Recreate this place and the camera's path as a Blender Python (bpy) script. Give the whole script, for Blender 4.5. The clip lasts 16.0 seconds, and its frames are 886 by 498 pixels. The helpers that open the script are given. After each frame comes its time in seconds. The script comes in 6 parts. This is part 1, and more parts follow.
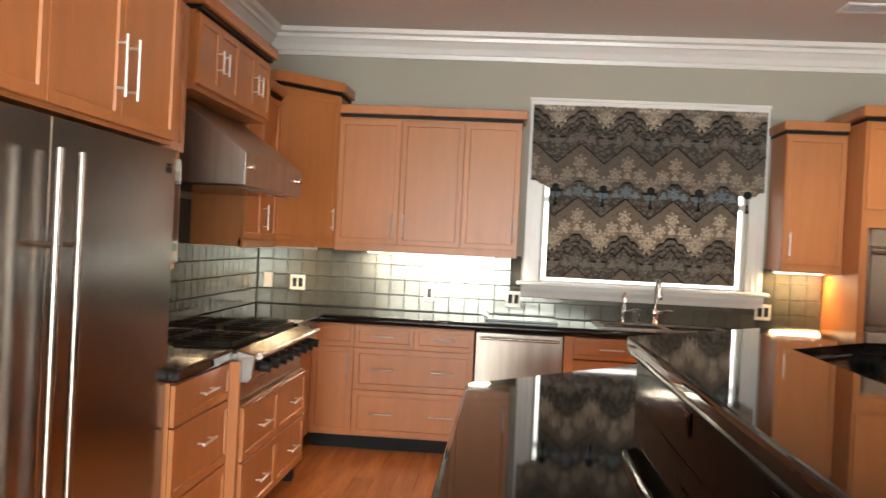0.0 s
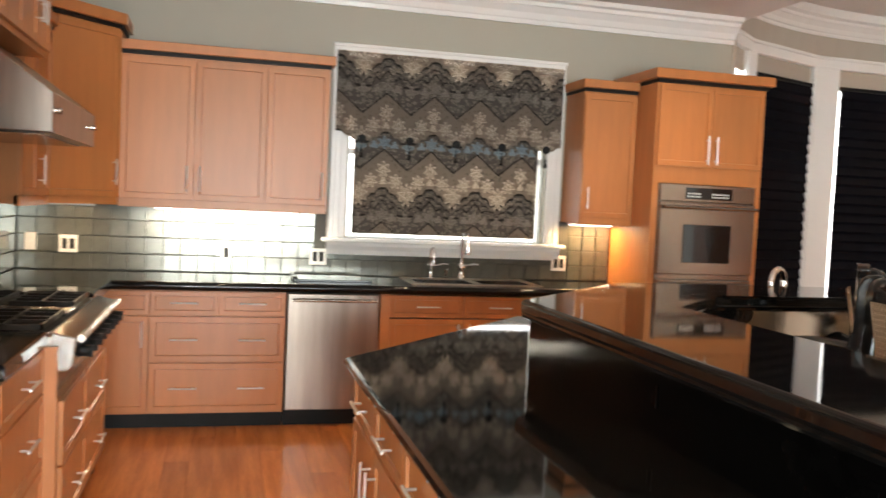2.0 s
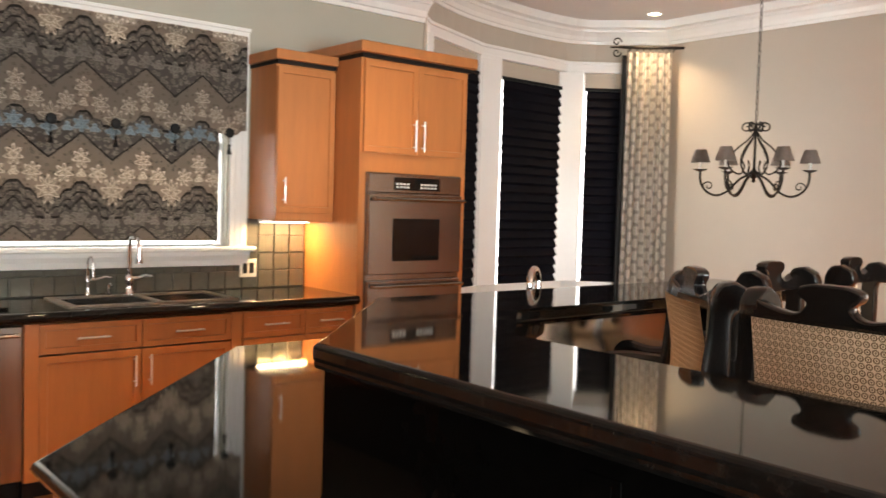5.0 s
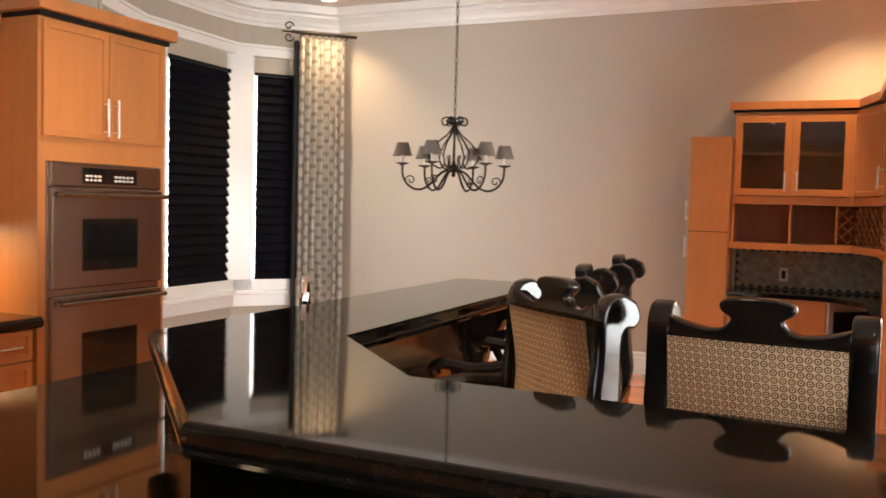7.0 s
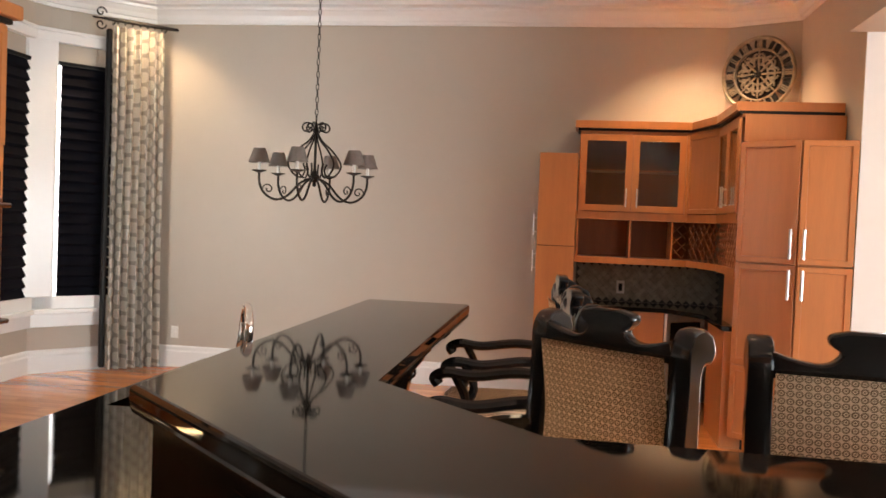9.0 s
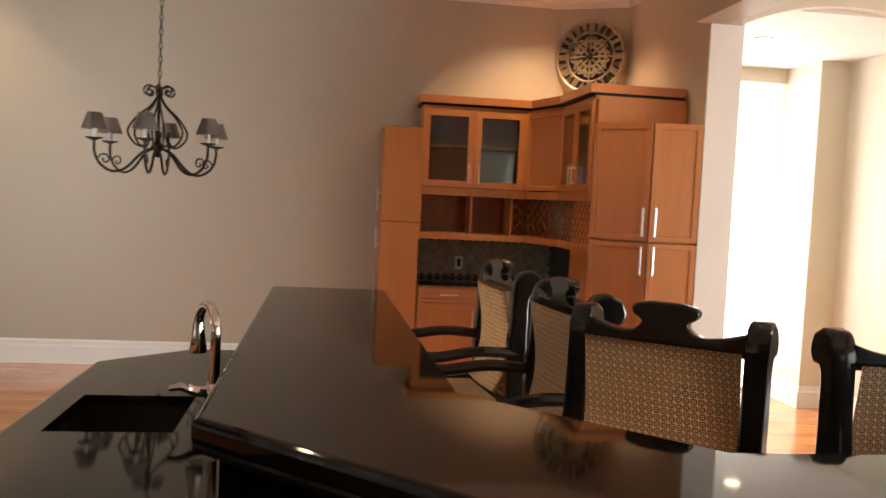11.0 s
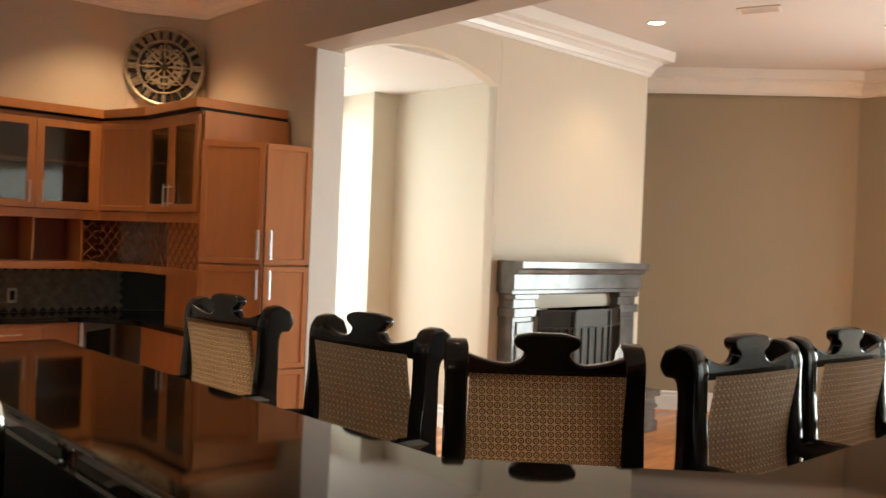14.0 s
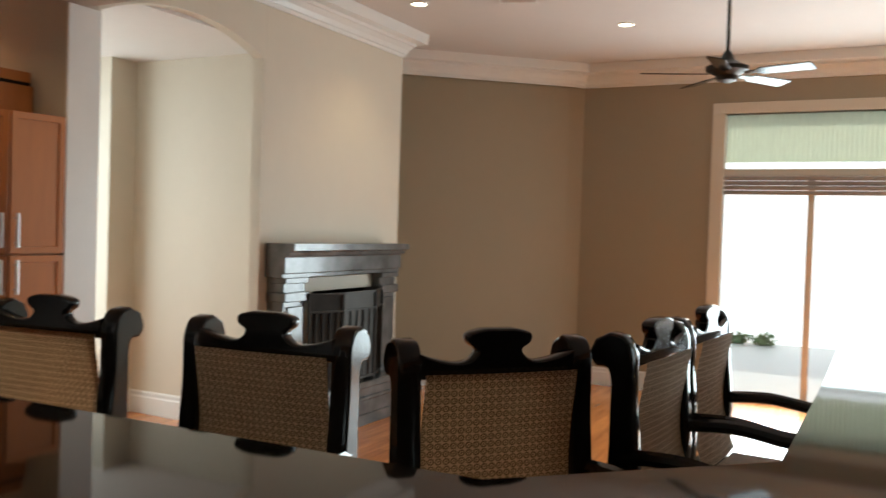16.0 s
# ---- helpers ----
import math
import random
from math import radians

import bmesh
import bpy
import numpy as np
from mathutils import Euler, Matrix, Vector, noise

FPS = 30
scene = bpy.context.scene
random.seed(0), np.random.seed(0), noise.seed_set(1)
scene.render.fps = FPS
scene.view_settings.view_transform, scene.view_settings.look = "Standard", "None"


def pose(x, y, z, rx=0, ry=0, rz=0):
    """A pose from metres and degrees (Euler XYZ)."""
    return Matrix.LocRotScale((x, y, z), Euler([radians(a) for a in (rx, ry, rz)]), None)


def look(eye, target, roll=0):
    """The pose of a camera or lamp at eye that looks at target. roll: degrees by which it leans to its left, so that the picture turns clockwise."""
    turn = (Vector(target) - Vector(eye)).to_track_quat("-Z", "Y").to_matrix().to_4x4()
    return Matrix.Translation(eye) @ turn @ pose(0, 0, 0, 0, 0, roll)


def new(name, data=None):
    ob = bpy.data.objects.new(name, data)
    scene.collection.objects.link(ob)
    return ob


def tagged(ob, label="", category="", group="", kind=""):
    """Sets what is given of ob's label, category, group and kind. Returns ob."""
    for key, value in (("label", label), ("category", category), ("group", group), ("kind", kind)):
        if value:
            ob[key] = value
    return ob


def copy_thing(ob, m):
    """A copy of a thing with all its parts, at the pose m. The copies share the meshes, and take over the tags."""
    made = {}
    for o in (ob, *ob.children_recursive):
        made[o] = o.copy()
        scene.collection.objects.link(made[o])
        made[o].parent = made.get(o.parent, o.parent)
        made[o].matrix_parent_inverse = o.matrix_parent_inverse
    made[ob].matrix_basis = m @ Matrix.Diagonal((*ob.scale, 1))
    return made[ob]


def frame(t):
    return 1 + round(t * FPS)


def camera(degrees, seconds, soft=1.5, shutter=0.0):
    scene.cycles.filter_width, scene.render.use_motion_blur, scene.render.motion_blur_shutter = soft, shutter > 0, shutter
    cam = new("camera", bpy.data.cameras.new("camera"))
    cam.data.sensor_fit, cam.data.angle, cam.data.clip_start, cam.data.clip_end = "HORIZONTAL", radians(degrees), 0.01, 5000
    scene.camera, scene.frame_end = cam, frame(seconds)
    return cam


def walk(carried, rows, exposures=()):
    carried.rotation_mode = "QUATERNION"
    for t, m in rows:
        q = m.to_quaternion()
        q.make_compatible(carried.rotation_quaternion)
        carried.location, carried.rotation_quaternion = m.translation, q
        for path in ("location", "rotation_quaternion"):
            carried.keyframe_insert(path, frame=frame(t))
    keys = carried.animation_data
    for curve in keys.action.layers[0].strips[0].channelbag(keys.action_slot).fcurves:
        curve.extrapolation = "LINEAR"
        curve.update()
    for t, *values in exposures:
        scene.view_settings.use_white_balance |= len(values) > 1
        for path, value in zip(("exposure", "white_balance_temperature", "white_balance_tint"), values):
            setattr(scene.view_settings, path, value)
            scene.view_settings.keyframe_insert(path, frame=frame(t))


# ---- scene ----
cam = camera(54.9, 16.0, shutter=0.5)
PATH = [
    (0, (0.19, -6.411, 1.458), (0.039, -4.416, 1.442), 2.8),
    (0.5, (-0.004, -6.395, 1.47), (0.032, -4.396, 1.442), 2.1),
    (1, (-0.171, -6.348, 1.467), (-0.002, -4.357, 1.407), 2.3),
    (1.5, (-0.287, -6.216, 1.452), (-0.001, -4.239, 1.361), 2.2),
    (2, (-0.401, -6.069, 1.476), (0.098, -4.135, 1.369), 2.6),
    (2.5, (-0.478, -5.916, 1.47), (0.24, -4.051, 1.386), 1.8),
    (3, (-0.572, -5.788, 1.522), (0.325, -4.003, 1.425), 1.3),
    (3.5, (-0.577, -5.588, 1.475), (0.408, -3.85, 1.382), 1.4),
    (6, (-0.409, -4.577, 1.51), (1.154, -3.333, 1.413), 2.0),
    (6.5, (-0.444, -4.348, 1.514), (1.267, -3.315, 1.427), 2.0),
    (7, (-0.475, -4.146, 1.522), (1.345, -3.322, 1.419), 1.5),
    (7.5, (-0.441, -3.988, 1.53), (1.42, -3.258, 1.456), 1.8),
    (8, (-0.384, -3.777, 1.529), (1.523, -3.174, 1.502), 2.4),
    (8.5, (-0.393, -3.543, 1.542), (1.563, -3.127, 1.512), 2.1),
    (9, (-0.39, -3.34, 1.538), (1.587, -3.045, 1.47), 2.3),
    (11.5, (-0.055, -2.451, 1.556), (1.893, -2.894, 1.466), 2.8),
    (12, (0.054, -2.305, 1.54), (1.949, -2.943, 1.478), 2.6),
    (12.5, (0.095, -2.085, 1.559), (1.878, -2.99, 1.496), 1.9),
    (13, (0.171, -1.943, 1.555), (1.846, -3.034, 1.506), 1.9),
    (13.5, (0.325, -1.86, 1.552), (1.899, -3.093, 1.522), 1.8),
    (14, (0.467, -1.788, 1.551), (1.933, -3.148, 1.53), 2.3),
    (14.5, (0.603, -1.651, 1.554), (1.92, -3.156, 1.526), 1.4),
    (15, (0.746, -1.574, 1.553), (1.933, -3.184, 1.504), 1.8),
    (15.5, (0.915, -1.559, 1.544), (2.001, -3.238, 1.49), 2.2),
    (16, (1.063, -1.595, 1.556), (1.974, -3.375, 1.509), 1.8),
]
walk(cam, [(t, look(eye, target, roll)) for t, eye, target, roll in PATH], [
    (0, 0.45, 7250, 10), (3.5, 0.70, 6950, 10), (6, 0.76, 7350, 13), (7, 0.76, 7350, 14), (9, 0.60, 7050, 13), (11.5, 0.05, 7600, 11), (12.5, -0.18, 7750, 9), (13.5, -0.2, 7450, 7), (14.5, -0.28, 7100, 6), (15.3, -0.52, 6900, 5), (16, -0.85, 6600, 4)])

# ---- world and light ----
world = bpy.data.worlds.new("sky")
scene.world = world
world.use_nodes = True
wn = world.node_tree
sky = wn.nodes.new("ShaderNodeTexSky")
sky.sky_type, sky.sun_disc = "NISHITA", False
sky.sun_elevation, sky.sun_rotation = radians(55), radians(200)
wn.links.new(sky.outputs[0], wn.nodes["Background"].inputs[0])
wn.nodes["Background"].inputs[1].default_value = 0.15


def lamp(name, kind, energy, color, m, **more):
    data = bpy.data.lights.new(name, kind)
    data.energy, data.color = energy, color
    if kind == "AREA":
        data.shape, data.size, data.size_y = "RECTANGLE", more["size"], more["size_y"]
        data.spread = radians(more.get("spread", 180))
    elif kind == "SUN":
        data.angle = more["angle"]
    else:
        data.shadow_soft_size = more.get("soft", 0.05)
        if kind == "SPOT":
            data.spot_size, data.spot_blend = radians(more["cone"]), 0.7
    ob = new(name, data)
    ob.matrix_world = m
    return ob


sun = lamp("sun", "SUN", 3.0, (1.0, 0.95, 0.88), look((0, 0, 20), (-2, 9.5, 6)), angle=radians(0.6))
DAY = (0.79, 0.915, 1.0)
# daylight at the patio doors, then added lamps at rear, hall and bay
lamp("patio_daylight", "AREA", 400, DAY, look((0.7, -11.50, 1.1), (0.7, -5, 1.0)), size=3.6, size_y=2.3)
# added fill from an unseen opening, to light the cabinet fronts
lamp("rear_daylight", "AREA", 24, DAY, look((-1.55, -6.35, 1.50), (1.0, 0.0, 2.3)), size=1.7, size_y=1.9, spread=125)
# added light for the white end of the hall
lamp("hall_daylight", "AREA", 50, DAY, look((7.86, -6.3, 1.5), (6.2, -6.5, 1.4)), size=1.3, size_y=2.5)
# added fill inside the bay's hidden west flat, its shade assumed open
lamp("bay_daylight", "AREA", 12, DAY, look((3.92, 0.62, 1.85), (7.4, -0.3, 1.7)), size=0.8, size_y=2.1, spread=100)
WARM = (1.0, 0.74, 0.46)

# ---- materials ----


def material(name, color, rough=0.5, metal=0.0, vary=0.12, scale=6.0, stretch=(1, 1, 1), bump=0.0, bump_scale=60.0,
             coat=0.0, per_piece=0.0, spec=0.5, fine=0.06, coat_rough=0.08):
    m = bpy.data.materials.new(name)
    m.use_nodes = True
    n, l = m.node_tree.nodes, m.node_tree.links
    b = n["Principled BSDF"]
    b.inputs["Roughness"].default_value = rough
    b.inputs["Metallic"].default_value = metal
    b.inputs["Coat Weight"].default_value = coat
    b.inputs["Coat Roughness"].default_value = coat_rough
    b.inputs["Specular IOR Level"].default_value = spec
    tc = n.new("ShaderNodeTexCoord")
    mp = n.new("ShaderNodeMapping")
    mp.inputs["Scale"].default_value = stretch
    l.new(tc.outputs["Object"], mp.inputs[0])
    big = n.new("ShaderNodeTexNoise")
    big.inputs["Scale"].default_value, big.inputs["Detail"].default_value = scale, 5
    l.new(mp.outputs[0], big.inputs["Vector"])
    small = n.new("ShaderNodeTexNoise")
    small.inputs["Scale"].default_value, small.inputs["Detail"].default_value = scale * 9, 3
    l.new(mp.outputs[0], small.inputs["Vector"])

    def spread(socket, amount):
        r = n.new("ShaderNodeMapRange")
        r.inputs["From Min"].default_value, r.inputs["From Max"].default_value = 0.3, 0.7
        r.inputs["To Min"].default_value, r.inputs["To Max"].default_value = 1 - amount, 1 + amount
        l.new(socket, r.inputs["Value"])
        return r.outputs["Result"]

    def times(a, c):
        q = n.new("ShaderNodeMath")
        q.operation = "MULTIPLY"
        l.new(a, q.inputs[0])
        l.new(c, q.inputs[1])
        return q.outputs[0]

    value = times(spread(big.outputs["Fac"], vary), spread(small.outputs["Fac"], fine))
    if per_piece:
        info = n.new("ShaderNodeObjectInfo")
        r = n.new("ShaderNodeMapRange")
        r.inputs["To Min"].default_value, r.inputs["To Max"].default_value = 1 - per_piece, 1 + per_piece
        l.new(info.outputs["Random"], r.inputs["Value"])
        value = times(value, r.outputs["Result"])
    hsv = n.new("ShaderNodeHueSaturation")
    hsv.inputs["Color"].default_value = (*color, 1)
    l.new(value, hsv.inputs["Value"])
    l.new(hsv.outputs[0], b.inputs["Base Color"])
    if bump:
        bn = n.new("ShaderNodeTexNoise")
        bn.inputs["Scale"].default_value, bn.inputs["Detail"].default_value = bump_scale, 4
        l.new(mp.outputs[0], bn.inputs["Vector"])
        bp = n.new("ShaderNodeBump")
        bp.inputs["Strength"].default_value, bp.inputs["Distance"].default_value = bump, 0.002
        l.new(bn.outputs["Fac"], bp.inputs["Height"])
        l.new(bp.outputs[0], b.inputs["Normal"])
    return m


def patterned(name, build, rough=0.85, bump=0.3):
    """A cloth whose colour comes from build(nodes, links, coordinate)."""
    m = bpy.data.materials.new(name)
    m.use_nodes = True
    n, l = m.node_tree.nodes, m.node_tree.links
    b = n["Principled BSDF"]
    b.inputs["Roughness"].default_value = rough
    b.inputs["Specular IOR Level"].default_value = 0.2
    tc = n.new("ShaderNodeTexCoord")
    l.new(build(n, l, tc.outputs["Object"]), b.inputs["Base Color"])
    w = n.new("ShaderNodeTexNoise")
    w.inputs["Scale"].default_value = 350
    l.new(tc.outputs["Object"], w.inputs["Vector"])
    bp = n.new("ShaderNodeBump")
    bp.inputs["Strength"].default_value, bp.inputs["Distance"].default_value = bump, 0.001
    l.new(w.outputs["Fac"], bp.inputs["Height"])
    l.new(bp.outputs[0], b.inputs["Normal"])
    return m


class Sums:
    """Short arithmetic on node sockets."""

    def __init__(self, n, l):
        self.n, self.l = n, l

    def op(self, kind, a, c=None, d=None):
        q = self.n.new("ShaderNodeMath")
        q.operation = kind
        for i, v in enumerate((a, c, d)):
            if v is None:
                continue
            if isinstance(v, (int, float)):
                q.inputs[i].default_value = v
            else:
                self.l.new(v, q.inputs[i])
        return q.outputs[0]

    def mix(self, f, a, c):
        q = self.n.new("ShaderNodeMix")
        q.data_type = "RGBA"
        self.l.new(f, q.inputs[0])
        for i, v in ((6, a), (7, c)):
            if isinstance(v, tuple):
                q.inputs[i].default_value = (*v, 1)
            else:
                self.l.new(v, q.inputs[i])
        return q.outputs[2]


def damask(ref, daylit_above):
    """Zigzag damask: charcoal bands between stepped and straight zigzags on taupe, with outlined cream flowers.
    ref is the height of a band's upper peaks; above the second height motifs turn blue, daylight through the cloth put
    into their colour."""
    P, H = 0.347, 0.52

    def build(n, l, co):
        s = Sums(n, l)
        sep = n.new("ShaderNodeSeparateXYZ")
        l.new(co, sep.inputs[0])
        warp = n.new("ShaderNodeTexNoise")
        warp.inputs["Scale"].default_value = 30
        l.new(co, warp.inputs["Vector"])
        z = s.op("ADD", sep.outputs[2], s.op("MULTIPLY", s.op("SUBTRACT", warp.outputs["Fac"], 0.5), 0.012))
        u = s.op("DIVIDE", s.op("SUBTRACT", sep.outputs[0], 0.694), P)
        across = s.op("SUBTRACT", s.op("FRACT", s.op("ADD", u, 0.5)), 0.5)
        tri = s.op("MULTIPLY", s.op("ABSOLUTE", across), 2.0)
        # stepped edge: the zigzag with three scallops a side
        scal = s.op("ABSOLUTE", s.op("SINE", s.op("MULTIPLY", tri, 3 * math.pi)))
        edge = s.op("ADD", s.op("MULTIPLY", tri, 0.125), s.op("MULTIPLY", scal, -0.017))
        drop = s.op("SUBTRACT", ref, z)
        v = s.op("MULTIPLY", s.op("FRACT", s.op("DIVIDE", s.op("ADD", s.op("SUBTRACT", drop, edge), 4 * H), H)), H)
        split = s.op("SUBTRACT", s.op("ADD", s.op("MULTIPLY", tri, 0.145), 0.243), edge)
        dark = s.op("LESS_THAN", v, split)

        def line(value, level, wide):
            return s.op("LESS_THAN", s.op("ABSOLUTE", s.op("SUBTRACT", value, level)), wide)

        def cell(dx, below, tall=1.0):
            """Distance and angle round motifs dx beside the peaks and below their height."""
            a = s.op("MULTIPLY", s.op("SUBTRACT", s.op("FRACT", s.op("ADD", s.op("SUBTRACT", u, dx / P), 0.5)), 0.5), P)
            b = s.op("MULTIPLY", s.op("SUBTRACT", s.op("FRACT", s.op("ADD", s.op("DIVIDE", s.op("ADD", s.op("SUBTRACT", z, ref), below), H), 4.5)), 0.5), H / tall)
            return s.op("SQRT", s.op("ADD", s.op("MULTIPLY", a, a), s.op("MULTIPLY", b, b))), s.op("ARCTAN2", a, b)

        def flower(dx, below, size, petals, wide, tall=1.0, depth=0.34):
            r, f = cell(dx, below, tall)
            rim = s.op("MULTIPLY", s.op("ADD", s.op("MULTIPLY", s.op("COSINE", s.op("MULTIPLY", f, petals)), depth), 1.0), size)
            out = s.op("MAXIMUM", line(r, rim, wide), line(r, s.op("MULTIPLY", rim, 0.42), wide * 0.8))
            return out, s.op("LESS_THAN", r, rim)
        # ground of the taupe field, paler towards its lower edge
        grain = n.new("ShaderNodeTexNoise")
        grain.inputs["Scale"].default_value, grain.inputs["Detail"].default_value = 70, 3
        l.new(co, grain.inputs["Vector"])
        col = s.mix(s.op("GREATER_THAN", v, H - 0.115), (0.245, 0.205, 0.17), (0.295, 0.243, 0.197))
        vor = n.new("ShaderNodeTexVoronoi")
        vor.inputs["Scale"].default_value = 33
        l.new(co, vor.inputs["Vector"])
        col = s.mix(line(vor.outputs["Distance"], 0.22, 0.07), col, (0.15, 0.125, 0.105))
        # charcoal band: mottled motifs, beaded borders
        fine = n.new("ShaderNodeTexVoronoi")
        fine.inputs["Scale"].default_value = 38
        l.new(co, fine.inputs["Vector"])
        band = s.mix(line(fine.outputs["Distance"], 0.34, 0.10), (0.115, 0.103, 0.092), (0.27, 0.24, 0.205))
        inner = s.op("ADD", s.op("MULTIPLY", s.op("ABSOLUTE", s.op("SINE", s.op("MULTIPLY", tri, 2 * math.pi))), 0.03), 0.085)
        band = s.mix(line(v, inner, 0.007), band, (0.020, 0.018, 0.017))
        bead = s.op("LESS_THAN", s.op("ADD", s.op("ABSOLUTE", s.op("SUBTRACT", v, 0.034)), s.op("ABSOLUTE", s.op("SUBTRACT", s.op("MULTIPLY", s.op("FRACT", s.op("MULTIPLY", u, 12.0)), 0.029), 0.0145))), 0.011)
        band = s.mix(bead, band, (0.24, 0.205, 0.17))
        band = s.mix(line(v, 0.058, 0.0045), band, (0.020, 0.018, 0.017))
        # bluish tint on the upper motifs imitates daylight coming through the panel
        tint = s.op("GREATER_THAN", z, daylit_above)
        for dx, below, size, petals, tall in ((0.0, 0.195, 0.034, 6.0, 1.0), (P / 2, 0.225, 0.030, 4.0, 1.0), (0.075, 0.215, 0.020, 3.0, 1.0), (-0.075, 0.215, 0.020, 3.0, 1.0)):
            ln, body = flower(dx, below, size, petals, 0.0042, tall)
            band = s.mix(s.op("MULTIPLY", body, 0.75), band, s.mix(tint, (0.19, 0.172, 0.155), (0.17, 0.245, 0.29)))
            band = s.mix(ln, band, s.mix(tint, (0.33, 0.30, 0.265), (0.30, 0.38, 0.43)))
        col = s.mix(dark, col, band)
        col = s.mix(s.op("MAXIMUM", line(v, split, 0.0060), s.op("MAXIMUM", line(v, 0.004, 0.0075), line(v, H - 0.002, 0.003))), col, (0.022, 0.020, 0.018))
        # cream flowers, outlined
        cream = (0.72, 0.63, 0.52)
        for dx, below, size, petals, wide, tall in ((0.0, 0.385, 0.034, 7.0, 0.0042, 1.2), (P / 2, 0.045, 0.044, 9.0, 0.0048, 1.35), (0.092, 0.470, 0.034, 7.0, 0.0044, 1.1),
                                                   (-0.092, 0.470, 0.034, 7.0, 0.0044, 1.1), (0.0, 0.472, 0.018, 3.0, 0.0036, 1.0)):
            ln, body = flower(dx, below, size, petals, wide, tall)
            col = s.mix(s.op("MULTIPLY", body, 0.55), col, (0.335, 0.28, 0.225))
            col = s.mix(ln, col, cream)
        return s.mix(s.op("MULTIPLY", grain.outputs["Fac"], 0.22), col, (0.15, 0.125, 0.105))
    return build


def checks(n, l, co):
    """Grey-beige drapery with columns of staggered pale ovals."""
    s = Sums(n, l)
    sep = n.new("ShaderNodeSeparateXYZ")
    l.new(co, sep.inputs[0])
    col = s.op("DIVIDE", sep.outputs[0], 0.062)
    half = s.op("MULTIPLY", s.op("MODULO", s.op("FLOOR", s.op("ADD", col, 20.0)), 2.0), 0.5)
    a = s.op("SUBTRACT", s.op("FRACT", s.op("ADD", col, 20.0)), 0.5)
    c = s.op("SUBTRACT", s.op("FRACT", s.op("ADD", s.op("DIVIDE", sep.outputs[2], 0.135), half)), 0.5)
    d = s.op("ADD", s.op("POWER", s.op("ABSOLUTE", s.op("MULTIPLY", a, 2.1)), 3.0), s.op("POWER", s.op("ABSOLUTE", s.op("MULTIPLY", c, 2.7)), 3.0))
    return s.mix(s.op("LESS_THAN", d, 1.0), (0.49, 0.445, 0.385), (0.80, 0.75, 0.67))


def rings(n, l, co):
    """Gold jacquard with rows of small dark rings."""
    s = Sums(n, l)
    sep = n.new("ShaderNodeSeparateXYZ")
    l.new(co, sep.inputs[0])
    row = s.op("DIVIDE", sep.outputs[2], 0.0178)
    shift = s.op("MULTIPLY", s.op("FLOOR", row), 0.08)
    a = s.op("SUBTRACT", s.op("FRACT", s.op("ADD", s.op("DIVIDE", sep.outputs[0], 0.0182), shift)), 0.5)
    c = s.op("SUBTRACT", s.op("FRACT", row), 0.5)
    d = s.op("SQRT", s.op("ADD", s.op("MULTIPLY", a, a), s.op("MULTIPLY", c, c)))
    ring = s.op("LESS_THAN", s.op("ABSOLUTE", s.op("SUBTRACT", d, 0.36)), 0.095)
    dark = s.op("MAXIMUM", ring, s.op("LESS_THAN", d, 0.13))
    slub = n.new("ShaderNodeTexNoise")
    slub.inputs["Scale"].default_value = 14
    l.new(co, slub.inputs["Vector"])
    return s.mix(s.op("MULTIPLY", dark, s.op("ADD", s.op("MULTIPLY", slub.outputs["Fac"], 0.5), 0.65)), (0.73, 0.555, 0.385), (0.19, 0.12, 0.07))


WOOD = material("honey_maple", (0.50, 0.187, 0.058), 0.45, vary=0.075, scale=3.0, stretch=(5, 5, 0.5), coat=0.35, coat_rough=0.28, per_piece=0.06, bump=0.03, fine=0.03)
# maple darkened for the shade inside the hutch; the hidden subfloors share it
WOOD_DARK = material("darkened_maple", (0.25, 0.09, 0.033), 0.5, vary=0.12, scale=3, stretch=(5, 5, 0.6))
BLACK_TRIM = material("ebony_trim", (0.012, 0.010, 0.009), 0.5, vary=0.2, spec=0.2)
PINE = material("heart_pine", (0.60, 0.215, 0.062), 0.24, vary=0.26, scale=2.2, stretch=(7, 0.6, 1), coat=0.45, per_piece=0.16, bump=0.05, fine=0.1)
GRANITE = material("black_granite", (0.007, 0.0062, 0.0055), 0.045, vary=0.5, scale=40, fine=0.5, spec=0.3)
STEEL = material("brushed_steel", (0.31, 0.29, 0.27), 0.22, metal=1, vary=0.05, scale=4, stretch=(1, 1, 60), fine=0.06)
STEEL_H = material("brushed_steel_across", (0.34, 0.30, 0.265), 0.26, metal=1, vary=0.05, scale=4, stretch=(60, 60, 1), fine=0.06)
# warm tone and broad upright streaks paint reflections into this steel
STEEL_S = material("satin_steel", (0.37, 0.315, 0.27), 0.34, metal=1, vary=0.16, scale=3, stretch=(5, 5, 0.4), fine=0.04)
MIRRORED = material("polished_dark_steel", (0.42, 0.42, 0.41), 0.13, metal=1, vary=0.06, scale=3)
CHROME = material("polished_chrome", (0.80, 0.80, 0.80), 0.08, metal=1, vary=0.03)
NICKEL = material("satin_nickel", (0.78, 0.77, 0.75), 0.38, metal=0.75, vary=0.04)
PAINT_K = material("sage_grey_paint", (0.40, 0.385, 0.32), 0.6, vary=0.014, scale=0.9, bump=0.05, bump_scale=220, fine=0.008)
PAINT_N = material("greige_paint", (0.47, 0.415, 0.345), 0.6, vary=0.014, scale=0.9, bump=0.05, bump_scale=220, fine=0.008)
